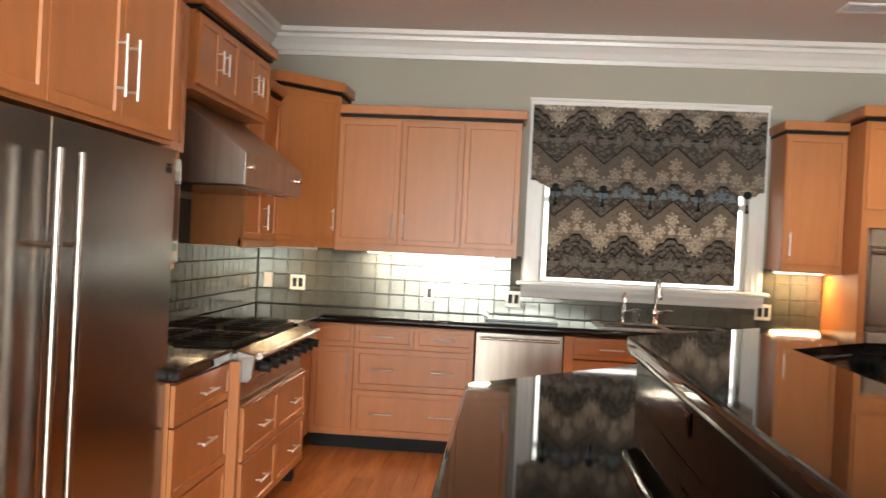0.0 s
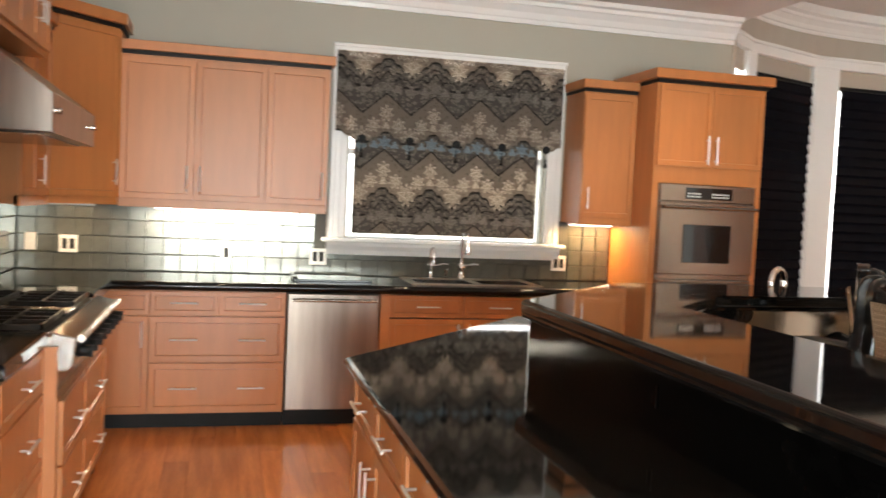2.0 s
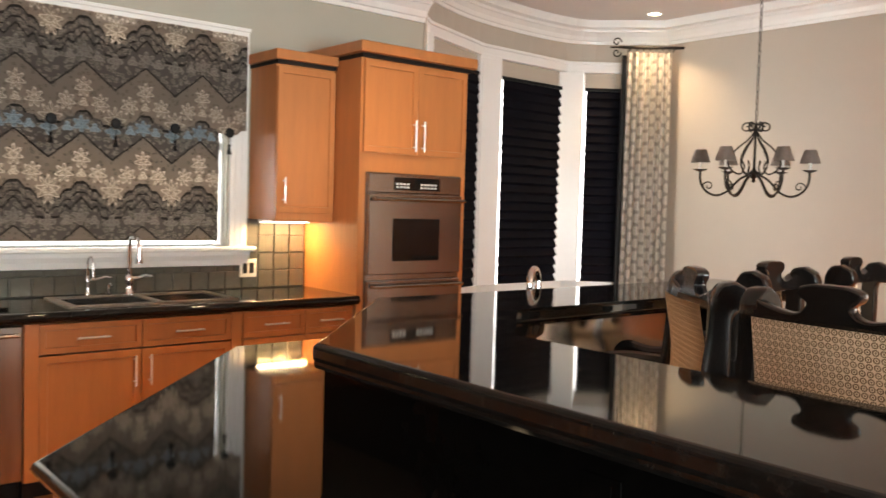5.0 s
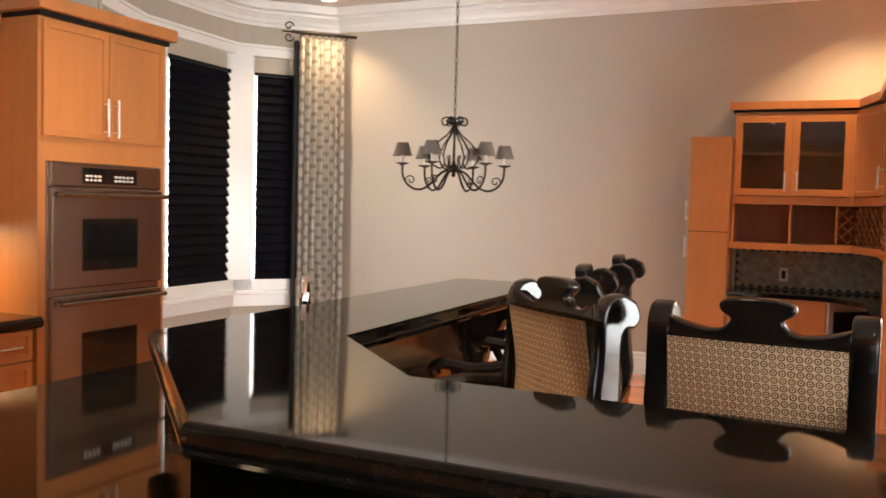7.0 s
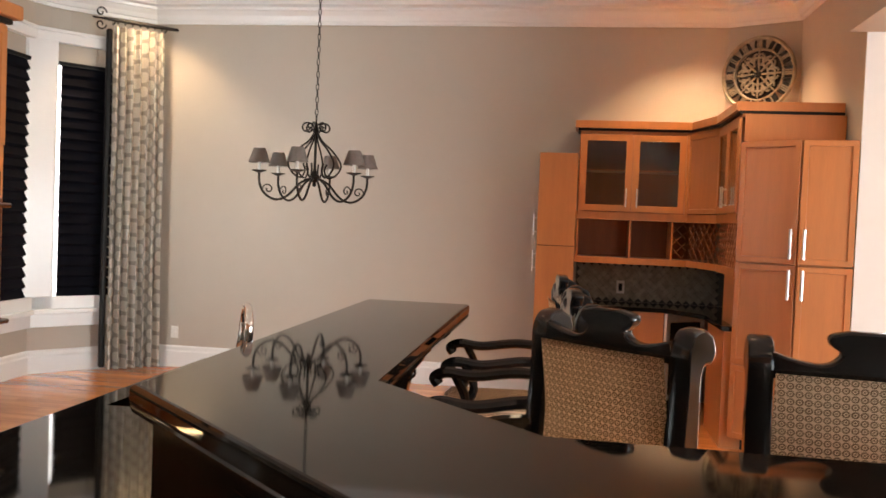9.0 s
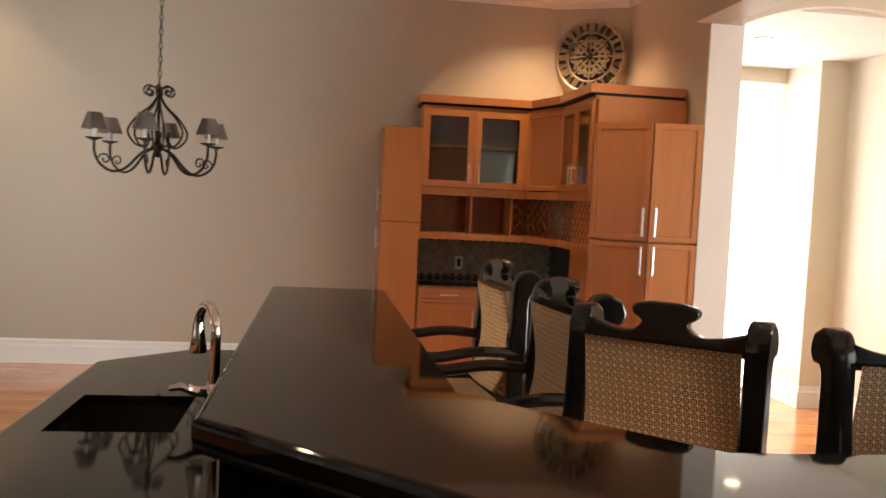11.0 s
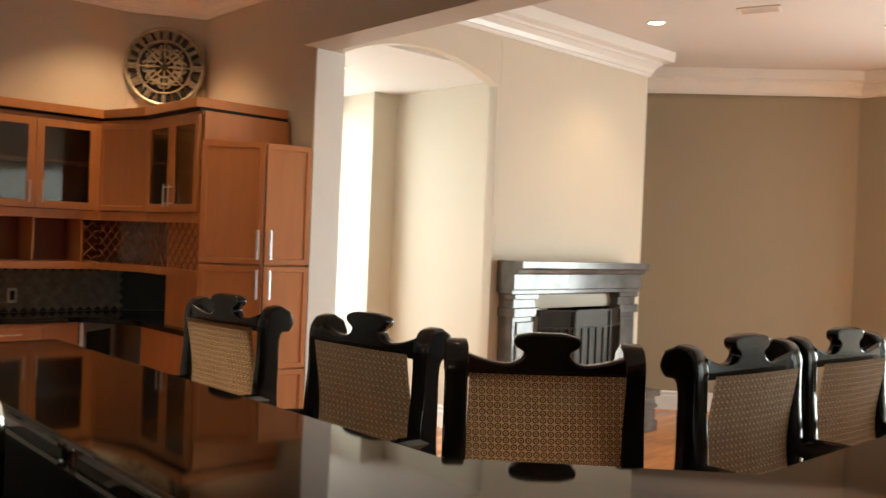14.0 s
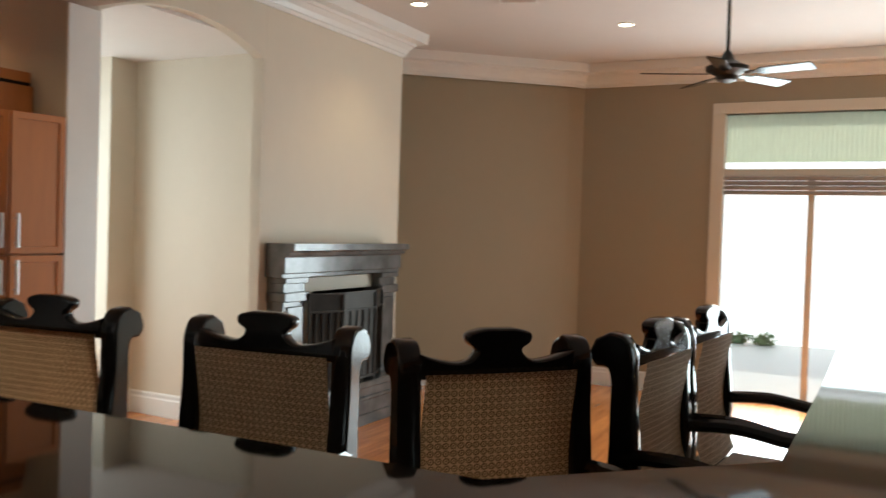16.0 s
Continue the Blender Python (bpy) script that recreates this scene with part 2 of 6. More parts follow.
PAINT_F = material("taupe_paint", (0.34, 0.282, 0.20), 0.6, vary=0.014, scale=0.9, bump=0.05, bump_scale=220, fine=0.008)
PAINT_C = material("cream_paint", (0.66, 0.60, 0.50), 0.6, vary=0.014, scale=0.9, bump=0.05, bump_scale=220, fine=0.008)
CEIL = material("ceiling_paint", (0.70, 0.66, 0.63), 0.7, vary=0.012, scale=0.9, bump=0.05, bump_scale=180, fine=0.008)
WHITE = material("white_gloss_paint", (0.80, 0.80, 0.78), 0.28, vary=0.015, scale=2, fine=0.008)
GROUT = material("dark_grout", (0.05, 0.05, 0.045), 0.8)
TILE = material("metallic_glazed_tile", (0.175, 0.175, 0.15), 0.16, metal=0.55, vary=0.18, scale=9, per_piece=0.12, bump=0.12, bump_scale=25)
IRON = material("oil_rubbed_iron", (0.025, 0.020, 0.016), 0.42, metal=0.6, vary=0.3)
EBONY = material("black_lacquer", (0.009, 0.0075, 0.007), 0.14, vary=0.3, scale=8, spec=0.45)
RUBBER = material("matt_black", (0.010, 0.010, 0.010), 0.55, vary=0.2, spec=0.25)
OVENGLASS = material("oven_glass", (0.010, 0.010, 0.010), 0.05, vary=0.1)
BLIND = material("black_pleated_cloth", (0.004, 0.0038, 0.0065), 0.85, vary=0.3, scale=5, spec=0.1)
SHADE = material("taupe_lampshade", (0.33, 0.29, 0.26), 0.8, vary=0.08)
TIN = material("dark_pressed_tin", (0.33, 0.295, 0.235), 0.36, metal=0.4, vary=0.3, scale=15)
MATT = material("honed_black_stone", (0.0026, 0.0022, 0.002), 0.12, vary=0.3, scale=20, spec=0.03)
STONE = material("grey_cast_stone", (0.095, 0.097, 0.096), 0.24, vary=0.45, scale=5, bump=0.25, bump_scale=24, coat=0.5)
SOOT = material("firebox_soot", (0.02, 0.018, 0.016), 0.9, vary=0.3)
PEWTER = material("antique_pewter", (0.31, 0.26, 0.19), 0.38, metal=0.45, vary=0.3, scale=20)
PLASTIC = material("white_plastic", (0.75, 0.74, 0.70), 0.35, vary=0.03)
DAMASK = patterned("damask_cloth", damask(2.48, 5.0))
DAMASK_LOW = patterned("damask_cloth_panel", damask(2.086, 1.80))
DRAPE = patterned("block_drapery", checks)
JACQUARD = patterned("ring_jacquard", rings)
REED = material("woven_reed", (0.60, 0.66, 0.52), 0.8, vary=0.15, scale=6, stretch=(12, 1, 1))
rn = REED.node_tree
thin = rn.nodes.new("ShaderNodeBsdfTranslucent")
thin.inputs["Color"].default_value = (0.62, 0.70, 0.55, 1)
both = rn.nodes.new("ShaderNodeMixShader")
both.inputs[0].default_value = 0.65
rn.links.new(rn.nodes["Principled BSDF"].outputs[0], both.inputs[1])
rn.links.new(thin.outputs[0], both.inputs[2])
rn.links.new(both.outputs[0], rn.nodes["Material Output"].inputs[0])


def glass(name, color=(1, 1, 1), rough=0.0):
    m = bpy.data.materials.new(name)
    m.use_nodes = True
    b = m.node_tree.nodes["Principled BSDF"]
    b.inputs["Base Color"].default_value = (*color, 1)
    b.inputs["Transmission Weight"].default_value, b.inputs["Roughness"].default_value, b.inputs["IOR"].default_value = 1.0, rough, 1.45
    return m


def glow(name, color, strength):
    m = bpy.data.materials.new(name)
    m.use_nodes = True
    b = m.node_tree.nodes["Principled BSDF"]
    b.inputs["Base Color"].default_value = (*color, 1)
    b.inputs["Emission Color"].default_value, b.inputs["Emission Strength"].default_value = (*color, 1), strength
    return m


GLASS = glass("window_glass")
CABGLASS = glass("seeded_cabinet_glass", (0.72, 0.74, 0.72), 0.04)
BULB = glow("lit_bulb", (1.0, 0.86, 0.62), 14)
STRIP = glow("lit_strip", (1.0, 0.97, 0.88), 9)
OUTSIDE = glow("bright_garden", (0.93, 0.97, 1.0), 2.6)
GREEN = material("shrub_green", (0.30, 0.42, 0.24), 0.8, vary=0.4, scale=9)

# ---- mesh tools ----


def box(bm, lo, hi, bevel=0.0, seg=1):
    r = bmesh.ops.create_cube(bm, size=1)
    c = [(a + b) / 2 for a, b in zip(lo, hi)]
    d = [max(abs(b - a), 1e-4) for a, b in zip(lo, hi)]
    for v in r["verts"]:
        v.co = Vector((v.co.x * d[0] + c[0], v.co.y * d[1] + c[1], v.co.z * d[2] + c[2]))
    if bevel:
        edges = {e for v in r["verts"] for e in v.link_edges}
        bmesh.ops.bevel(bm, geom=list(edges), offset=min(bevel, min(d) * 0.45), segments=seg, affect="EDGES", profile=0.5)
    return bm


def boxes(*specs, bevel=0.0):
    bm = bmesh.new()
    for lo, hi in specs:
        box(bm, lo, hi, bevel)
    return bm


def prism(bm, pts, z0, z1, bevel=0.0, seg=2):
    """A slab with the outline pts (counter-clockwise, x y) from z0 to z1."""
    low = [bm.verts.new((x, y, z0)) for x, y in pts]
    top = [bm.verts.new((x, y, z1)) for x, y in pts]
    k = len(pts)
    bm.faces.new(top)
    bm.faces.new(low[::-1])
    for i in range(k):
        bm.faces.new((low[i], low[(i + 1) % k], top[(i + 1) % k], top[i]))
    if bevel:
        rim = [e for e in bm.edges if (e.verts[0] in top and e.verts[1] in top) or (e.verts[0] in low and e.verts[1] in low)]
        bmesh.ops.bevel(bm, geom=rim, offset=bevel, segments=seg, affect="EDGES", profile=0.5)
    return bm


def sheet(bm, pts, axis, a0, a1, bevel=0.0):
    """An outline in two axes, pulled along the third ('x': pts are y z; 'y': pts are x z)."""
    def at(p, a):
        return (a, p[0], p[1]) if axis == "x" else (p[0], a, p[1])
    f = [bm.verts.new(at(p, a0)) for p in pts]
    g = [bm.verts.new(at(p, a1)) for p in pts]
    k = len(pts)
    faces = [bm.faces.new(f), bm.faces.new(g[::-1])]
    for i in range(k):
        faces.append(bm.faces.new((f[i], g[i], g[(i + 1) % k], f[(i + 1) % k])))
    bmesh.ops.recalc_face_normals(bm, faces=faces)
    if bevel:
        rim = [e for e in bm.edges if (e.verts[0] in f and e.verts[1] in f) or (e.verts[0] in g and e.verts[1] in g)]
        bmesh.ops.bevel(bm, geom=rim, offset=bevel, segments=2, affect="EDGES", profile=0.5)
    return bm


def turned(bm, profile, at=(0, 0, 0), sides=16):
    """A turned solid: profile rows (radius, z)."""
    rings_ = []
    for r, z in profile:
        rings_.append([bm.verts.new((at[0] + r * math.cos(2 * math.pi * i / sides), at[1] + r * math.sin(2 * math.pi * i / sides), at[2] + z)) for i in range(sides)])
    for a, c in zip(rings_, rings_[1:]):
        for i in range(sides):
            j = (i + 1) % sides
            bm.faces.new((a[i], a[j], c[j], c[i]))
    bm.faces.new(rings_[0][::-1])
    bm.faces.new(rings_[-1])
    return bm


def tube(bm, pts, r, sides=6, closed=False):
    pts = [Vector(p) for p in pts]
    k = len(pts)
    rings_ = []
    up = Vector((0, 0, 1))
    side = None
    for i, p in enumerate(pts):
        t = (pts[(i + 1) % k] - pts[i - 1]) if closed else (pts[min(i + 1, k - 1)] - pts[max(i - 1, 0)])
        t.normalize()
        if side is None:
            side = t.cross(up if abs(t.z) < 0.9 else Vector((1, 0, 0))).normalized()
        side = (side - t * side.dot(t)).normalized()
        other = t.cross(side)
        rr = r[i] if isinstance(r, (list, tuple)) else r
        rings_.append([bm.verts.new(p + (side * math.cos(2 * math.pi * q / sides) + other * math.sin(2 * math.pi * q / sides)) * rr) for q in range(sides)])
    pairs = list(zip(rings_, rings_[1:])) + ([(rings_[-1], rings_[0])] if closed else [])
    for a, c in pairs:
        for q in range(sides):
            w = (q + 1) % sides
            bm.faces.new((a[q], a[w], c[w], c[q]))
    if not closed:
        bm.faces.new(rings_[0][::-1])
        bm.faces.new(rings_[-1])
    return bm


def smooth_path(pts, n=6):
    """Catmull-Rom through the points."""
    P = [Vector(p) for p in pts]
    P = [P[0] * 2 - P[1]] + P + [P[-1] * 2 - P[-2]]
    out = []
    for i in range(1, len(P) - 2):
        a, b, c, d = P[i - 1:i + 3]
        for k in range(n):
            t = k / n
            out.append(0.5 * ((2 * b) + (c - a) * t + (2 * a - 5 * b + 4 * c - d) * t * t + (3 * b - a - 3 * c + d) * t ** 3))
    out.append(P[-2])
    return out


def mesh_of(name, bm, mat, smooth=False):
    bmesh.ops.recalc_face_normals(bm, faces=bm.faces)
    me = bpy.data.meshes.new(name)
    bm.to_mesh(me)
    bm.free()
    me.materials.append(mat)
    if smooth:
        for p in me.polygons:
            p.use_smooth = True
        me.set_sharp_from_angle(angle=radians(38))
    return me


def part(name, bm, mat, parent, label="", smooth=False):
    me = mesh_of(name, bm, mat, smooth)
    if smooth and mat == EBONY:
        for f in me.polygons:
            if f.loop_total > 4:
                f.use_smooth = False
    ob = new(name, me)
    ob.parent = parent
    if label:
        tagged(ob, label)
    return ob


def thing(name, label, category, at=(0, 0, 0), turn=0, group="", kind=""):
    ob = new(name)
    ob.empty_display_size = 0.1
    ob.matrix_world = pose(*at, 0, 0, turn)
    return tagged(ob, label, category, group, kind)


def structure(name, bm, mat, label="", smooth=False):
    return tagged(new(name, mesh_of(name, bm, mat, smooth)), label, kind="structure")


# ---- large structure ----
CEIL_HIGH, CEIL_LOW = 3.56, 3.02
EX, SX = 7.45, -11.55
SUNK = -0.25
WX = -1.72

structure("floor_slab", boxes(((-1.9, -7.6, -0.40), (1.30, 2.4, -0.024)), ((1.30, -5.34, -0.40), (9.4, 2.4, -0.024)), ((-1.9, -11.8, -0.45), (9.4, 2.4, -0.41))), WOOD_DARK, "subfloor under the boards")
structure("floor_family", boxes(((1.30, -11.7, -0.40), (9.4, -5.34, SUNK - 0.024)), ((-1.9, -11.7, -0.40), (1.30, -7.6, SUNK - 0.024))), WOOD_DARK, "subfloor of the sunken family room")
structure("ceiling", boxes(((3.52, -5.30, CEIL_HIGH), (8.2, 2.4, CEIL_HIGH + 0.1)), ((-1.9, -11.75, CEIL_HIGH), (9.4, -5.30, CEIL_HIGH + 0.1))), CEIL, "smooth pale ceiling")
structure("ceiling_kitchen", boxes(((-1.9, -5.06, CEIL_LOW), (3.52, 0.1, CEIL_LOW + 0.64))), CEIL, "lower kitchen ceiling")
# sink wall with its window opening
structure("wall_north", boxes(((-1.9, 0, 0), (0.44, 0.16, CEIL_LOW)), ((1.92, 0, 0), (3.46, 0.16, CEIL_LOW)), ((0.44, 0, 0), (1.92, 0.16, 1.20)), ((0.44, 0, 2.45), (1.92, 0.16, CEIL_LOW))), PAINT_K, "sage grey painted wall")
# the gap is an unseen opening, added to go with the rear fill light
structure("wall_west", boxes(((WX - 0.15, -5.35, SUNK), (WX, 0, CEIL_HIGH)), ((WX - 0.15, -7.4, SUNK), (WX, -5.35, 0.45)), ((WX - 0.15, -7.4, 2.50), (WX, -5.35, CEIL_HIGH)), ((WX - 0.15, SX, SUNK), (WX, -7.4, CEIL_HIGH))), PAINT_K, "sage grey painted wall")
structure("wall_east", boxes(((EX, -5.16, 0), (EX + 0.15, 0.95, CEIL_HIGH))), PAINT_N, "greige painted wall")
structure("wall_nook_south", boxes(((5.50, -5.40, SUNK), (EX + 0.15, -5.18, CEIL_HIGH))), PAINT_N, "greige wall beside the wide opening")
# added thin white face: patio daylight on the jamb put into its colour
structure("jamb_casing", boxes(((5.484, -5.41, SUNK), (5.4995, -5.17, 2.858))), WHITE, "jamb face of the wide opening, whitened for daylight")
structure("opening_header", boxes(((-1.7, -5.30, 2.86), (5.50, -5.06, CEIL_HIGH - 0.002))), PAINT_N, "plain header over the wide opening")
bm = prism(bmesh.new(), [(EX, -4.63), (EX, -5.18), (7.16, -5.18)], 0, CEIL_HIGH)
structure("wall_corner_diagonal", bm, PAINT_N, "greige diagonal corner wall")

# bay wall of five flats with tall windows
BAY = [(3.46, 0.30), (4.25, 0.98), (5.28, 1.40), (6.62, 1.46), (7.20, 0.98), (EX, 0.72)]


ARC = [(p.x, p.y) for p in smooth_path([(x, y, 0) for x, y in BAY], 5)]


def bay_wall():
    bm = bmesh.new()
    for (a, b), (c, d) in zip(BAY, BAY[1:]):
        v = Vector((c - a, d - b, 0))
        nrm = Vector((-v.y, v.x, 0)).normalized() * 0.15
        f = [(a, b), (c, d), (c + nrm.x, d + nrm.y), (a + nrm.x, b + nrm.y)]
        prism(bm, f, 0, 0.56)
    prism(bm, ARC + [(EX + 0.1, 0.9), (7.3, 1.2), (6.7, 1.75), (5.2, 1.68), (4.1, 1.2), (3.35, 0.45)], 3.02, CEIL_HIGH)
    prism(bm, [(7.05, 1.10), BAY[-1], (EX + 0.1, 0.9), (7.2, 1.3)], 0.56, 3.02)
    box(bm, (3.462, -0.01, 0), (3.485, 0.32, CEIL_HIGH))
    return structure("wall_bay", bm, PAINT_N, "greige bay wall round the tall windows")


bay_wall()
# fireplace wall with its arch, and the hall behind it
bm = bmesh.new()
arch = [(-5.40, SUNK), (-5.40, CEIL_HIGH), (-7.05, CEIL_HIGH), (-7.05, SUNK), (-7.02, SUNK), (-7.02, 2.875)]
for i in range(1, 16):
    q = -1 + 2 * i / 16
    arch.append((-6.22 + 0.80 * q, 2.875 + 0.175 * (1 - abs(q) ** 2.2)))
arch += [(-5.42, 2.875), (-5.42, SUNK)]
sheet(bm, arch, "x", 5.50, 5.60)
structure("wall_arch", bm, PAINT_C, "cream wall with a soft arched opening")
structure("chimney_breast", boxes(((5.50, -9.22, SUNK), (5.95, -8.62, CEIL_HIGH)), ((5.50, -7.40, SUNK), (5.60, -7.052, CEIL_HIGH)), ((5.50, -8.62, 1.06), (5.95, -7.40, CEIL_HIGH)), ((5.88, -8.62, SUNK), (5.95, -7.40, 1.06)), ((5.50, -8.62, SUNK), (5.88, -7.40, 0.10))), PAINT_C, "cream chimney breast round the firebox")
for lo, hi in (((7.30, -7.9, SUNK), (8.0, -7.10, 3.3)), ((5.95, -7.9, SUNK), (7.30, -7.40, 3.3)), ((7.9, -7.10, 2.88), (8.0, -5.40, 3.3)), ((7.60, -5.40, SUNK), (8.0, -5.25, 3.3))):
    structure("wall_hall", boxes((lo, hi)), PAINT_C, "cream hall wall")
structure("wall_hall_near", boxes(((5.60, -7.9, SUNK), (5.95, -7.401, 3.3))), PAINT_C, "cream hall wall by the arch")
structure("ceiling_hall", boxes(((5.60, -7.9, 3.02), (8.0, -5.4, 3.08))), CEIL, "lower hall ceiling")
# glowing sheet stands in for the overexposed white end of the hall
structure("window_hall", boxes(((8.3, -7.6, -0.3), (8.32, -5.0, 3.2))), OUTSIDE, "glowing backdrop for the white end of the hall")
structure("steps", boxes(((1.30, -5.345, SUNK), (5.5, -5.32, -0.003)), ((1.275, -7.6, SUNK), (1.30, -5.345, -0.003)), ((-1.72, -7.62, SUNK), (1.30, -7.60, -0.003))), WOOD, "maple riser down to the sunken family room")
bm = bmesh.new()
prism(bm, [(6.75, -9.37), (4.43, -11.39), (4.30, SX), (4.45, SX - 0.1), (6.9, -9.45)], SUNK, CEIL_HIGH)
box(bm, (5.95, -9.4, SUNK), (6.9, -9.26, CEIL_HIGH))
structure("wall_family_diagonal", bm, PAINT_F, "taupe diagonal wall")
PW0, PW1 = -1.2, 2.67
structure("wall_south", boxes(((PW1, SX - 0.15, SUNK), (4.44, SX, CEIL_HIGH)), ((PW0, SX - 0.15, 2.94), (PW1, SX, CEIL_HIGH)), ((-1.9, SX - 0.15, SUNK), (PW0, SX, CEIL_HIGH))), PAINT_F, "taupe wall with the patio doors")


def moulding(name, path, steps, label, mat=None):
    """A moulding along a plan path; steps: (out, z) profile, out to the right hand of the path's run."""
    bm = bmesh.new()
    rows = []
    P = [Vector((x, y)) for x, y in path]
    for i, p in enumerate(P):
        d1 = (P[i] - P[i - 1]).normalized() if i else (P[1] - P[0]).normalized()
        d2 = (P[i + 1] - P[i]).normalized() if i < len(P) - 1 else d1
        n1, n2 = Vector((d1.y, -d1.x)), Vector((d2.y, -d2.x))
        m = (n1 + n2)
        m = m / max(0.3, m.length_squared / 2)
        rows.append([bm.verts.new((p.x + m.x * o, p.y + m.y * o, z)) for o, z in steps])
    for a, c in zip(rows, rows[1:]):
        for j in range(len(steps) - 1):
            bm.faces.new((a[j], c[j], c[j + 1], a[j + 1]))
    bm.faces.new(rows[0])
    bm.faces.new(rows[-1][::-1])
    return structure(name, bm, mat or WHITE, label)


def crown_steps(top, h=0.19, out=0.15):
    return [(0.0, top - h), (0.018, top - h), (0.022, top - h + 0.03), (0.035, top - h + 0.035), (0.05, top - h + 0.075), (0.085, top - h + 0.115),
            (0.10, top - h + 0.12), (0.105, top - h + 0.145), (out - 0.01, top - h + 0.155), (out, top - 0.003), (0.0, top - 0.003)]


moulding("crown_moulding_kitchen", [(WX, -5.0), (WX, 0), (3.46, 0)], crown_steps(CEIL_LOW), "white stepped crown moulding")
moulding("crown_moulding_nook", ARC + [(EX, -4.63), (7.16, -5.18), (5.50, -5.18)], crown_steps(CEIL_HIGH, 0.235, 0.18), "white stepped crown moulding")
moulding("crown_moulding_family", [(5.50, -5.42), (5.50, -9.22), (5.95, -9.24), (6.70, -9.36), (4.40, SX + 0.16), (4.30, SX), (-1.6, SX)], crown_steps(CEIL_HIGH, 0.26, 0.2), "white stepped crown moulding")
BASE = [(0, 0.0), (0.022, 0.0), (0.022, 0.15), (0.014, 0.165), (0.014, 0.195), (0.004, 0.21), (0, 0.21)]
moulding("baseboard_nook", BAY + [(EX, -3.1)], BASE, "tall white baseboard")
BASE_LOW = [(o, z + SUNK) for o, z in BASE]
moulding("baseboard_family", [(6.70, -9.36), (4.40, SX + 0.16), (4.30, SX), (PW1 + 0.14, SX)], BASE_LOW, "tall white baseboard")
moulding("baseboard_hall", [(7.9, -7.10), (7.30, -7.10), (7.30, -7.40), (5.62, -7.40)], BASE_LOW, "tall white baseboard")

# ---- cabinets ----


def pull(parent, x, z, length, upright=True, y=0.0, r=0.0055):
    """A bar pull with two posts on a front at local y."""
    bm = bmesh.new()
    h = length / 2
    a, b = ((x, y - 0.032, z - h), (x, y - 0.032, z + h)) if upright else ((x - h, y - 0.032, z), (x + h, y - 0.032, z))
    tube(bm, [a, b], r, 8)
    for s in (-0.72, 0.72):
        p = (x, y, z + s * h) if upright else (x + s * h, y, z)
        q = (p[0], y - 0.032, p[2])
        tube(bm, [p, q], 0.0045, 6)
    return part("handle", bm, NICKEL, parent, "satin nickel bar handle", True)


def shaker(name, root, x0, x1, z0, z1, handle=None, y=0.0, t=0.02, stile=0.055, glazed=False, length=0.16, r=0.0055):
    """A framed front with a recessed panel. handle: ('v'|'h', x, z)."""
    g = 0.0018
    x0, x1, z0, z1 = x0 + g, x1 - g, z0 + g, z1 - g
    st = min(stile, (x1 - x0) * 0.3, (z1 - z0) * 0.3)
    bm = bmesh.new()
    f = y - t
    if glazed:
        for lo, hi in (((x0, f, z0), (x0 + st, y, z1)), ((x1 - st, f, z0), (x1, y, z1)), ((x0 + st, f, z0), (x1 - st, y, z0 + st)), ((x0 + st, f, z1 - st), (x1 - st, y, z1))):
            box(bm, lo, hi)
        bmesh.ops.remove_doubles(bm, verts=bm.verts, dist=1e-5)
    else:
        box(bm, (x0, f, z0), (x1, y, z1), 0.002)
        face = min(bm.faces, key=lambda q: q.calc_center_median().y)
        bmesh.ops.inset_region(bm, faces=[face], thickness=st - 0.006)
        bmesh.ops.inset_region(bm, faces=[face], thickness=0.005, depth=-t * 0.45)
    ob = part(name, bm, WOOD, root)
    if glazed:
        part("pane", boxes(((x0 + st, y - 0.012, z0 + st), (x1 - st, y - 0.008, z1 - st))), CABGLASS, ob, "seeded glass pane")
    if handle:
        pull(ob, handle[1], handle[2], length, handle[0] == "v", f, r)
    return ob


def carcass(root, w, d, z0, z1, toe=0.0, crown=0.0, strip=False, over=0.035, left=True, right=True, mat=None):
    part("body", boxes(((0, 0.001, z0 + toe), (w, d, z1))), mat or WOOD, root)
    if toe:
        part("toe_kick", boxes(((0.0, 0.06, z0), (w, d - 0.01, z0 + toe))), RUBBER, root, "matt black recessed toe kick")
    if strip:
        part("trim_strip", boxes(((-0.006 * left, -0.026, z1), (w + 0.006 * right, d, z1 + 0.022))), BLACK_TRIM, root, "ebony inlay strip")
        z1 += 0.022
    if crown:
        bm = boxes(((-over * left, -0.02 - over, z1), (w + over * right, d, z1 + crown)), bevel=0.004)
        part("crown", bm, WOOD, root)


def base_unit(name, label, at, turn, w, d, fronts, h=0.87, toe=0.10, group="base cabinets", body=None):
    root = thing(name, label, "cabinet", at, turn, group)
    carcass(root, w, d, 0, body or h, toe)
    for f in fronts:
        shaker(*((f[0], root) + tuple(f[1:])))
    return root


Y0 = -0.61
# north run
base_unit("base_cabinet", "honey maple base cabinet with one tall door and a drawer", (-1.12, Y0, 0), 0, 0.295, 0.60,
          [("door", 0, 0.295, 0.11, 0.71, ("v", 0.255, 0.60)), ("drawer", 0, 0.295, 0.715, 0.865)])
base_unit("drawer_cabinet", "honey maple cabinet with wide drawers and bar handles", (-0.825, Y0, 0), 0, 0.82, 0.60,
          [("drawer", 0, 0.41, 0.715, 0.865, ("h", 0.205, 0.795)), ("drawer", 0.41, 0.82, 0.715, 0.865, ("h", 0.615, 0.795))])
wide = [o for o in scene.objects if o.name.startswith("drawer_cabinet")][0]
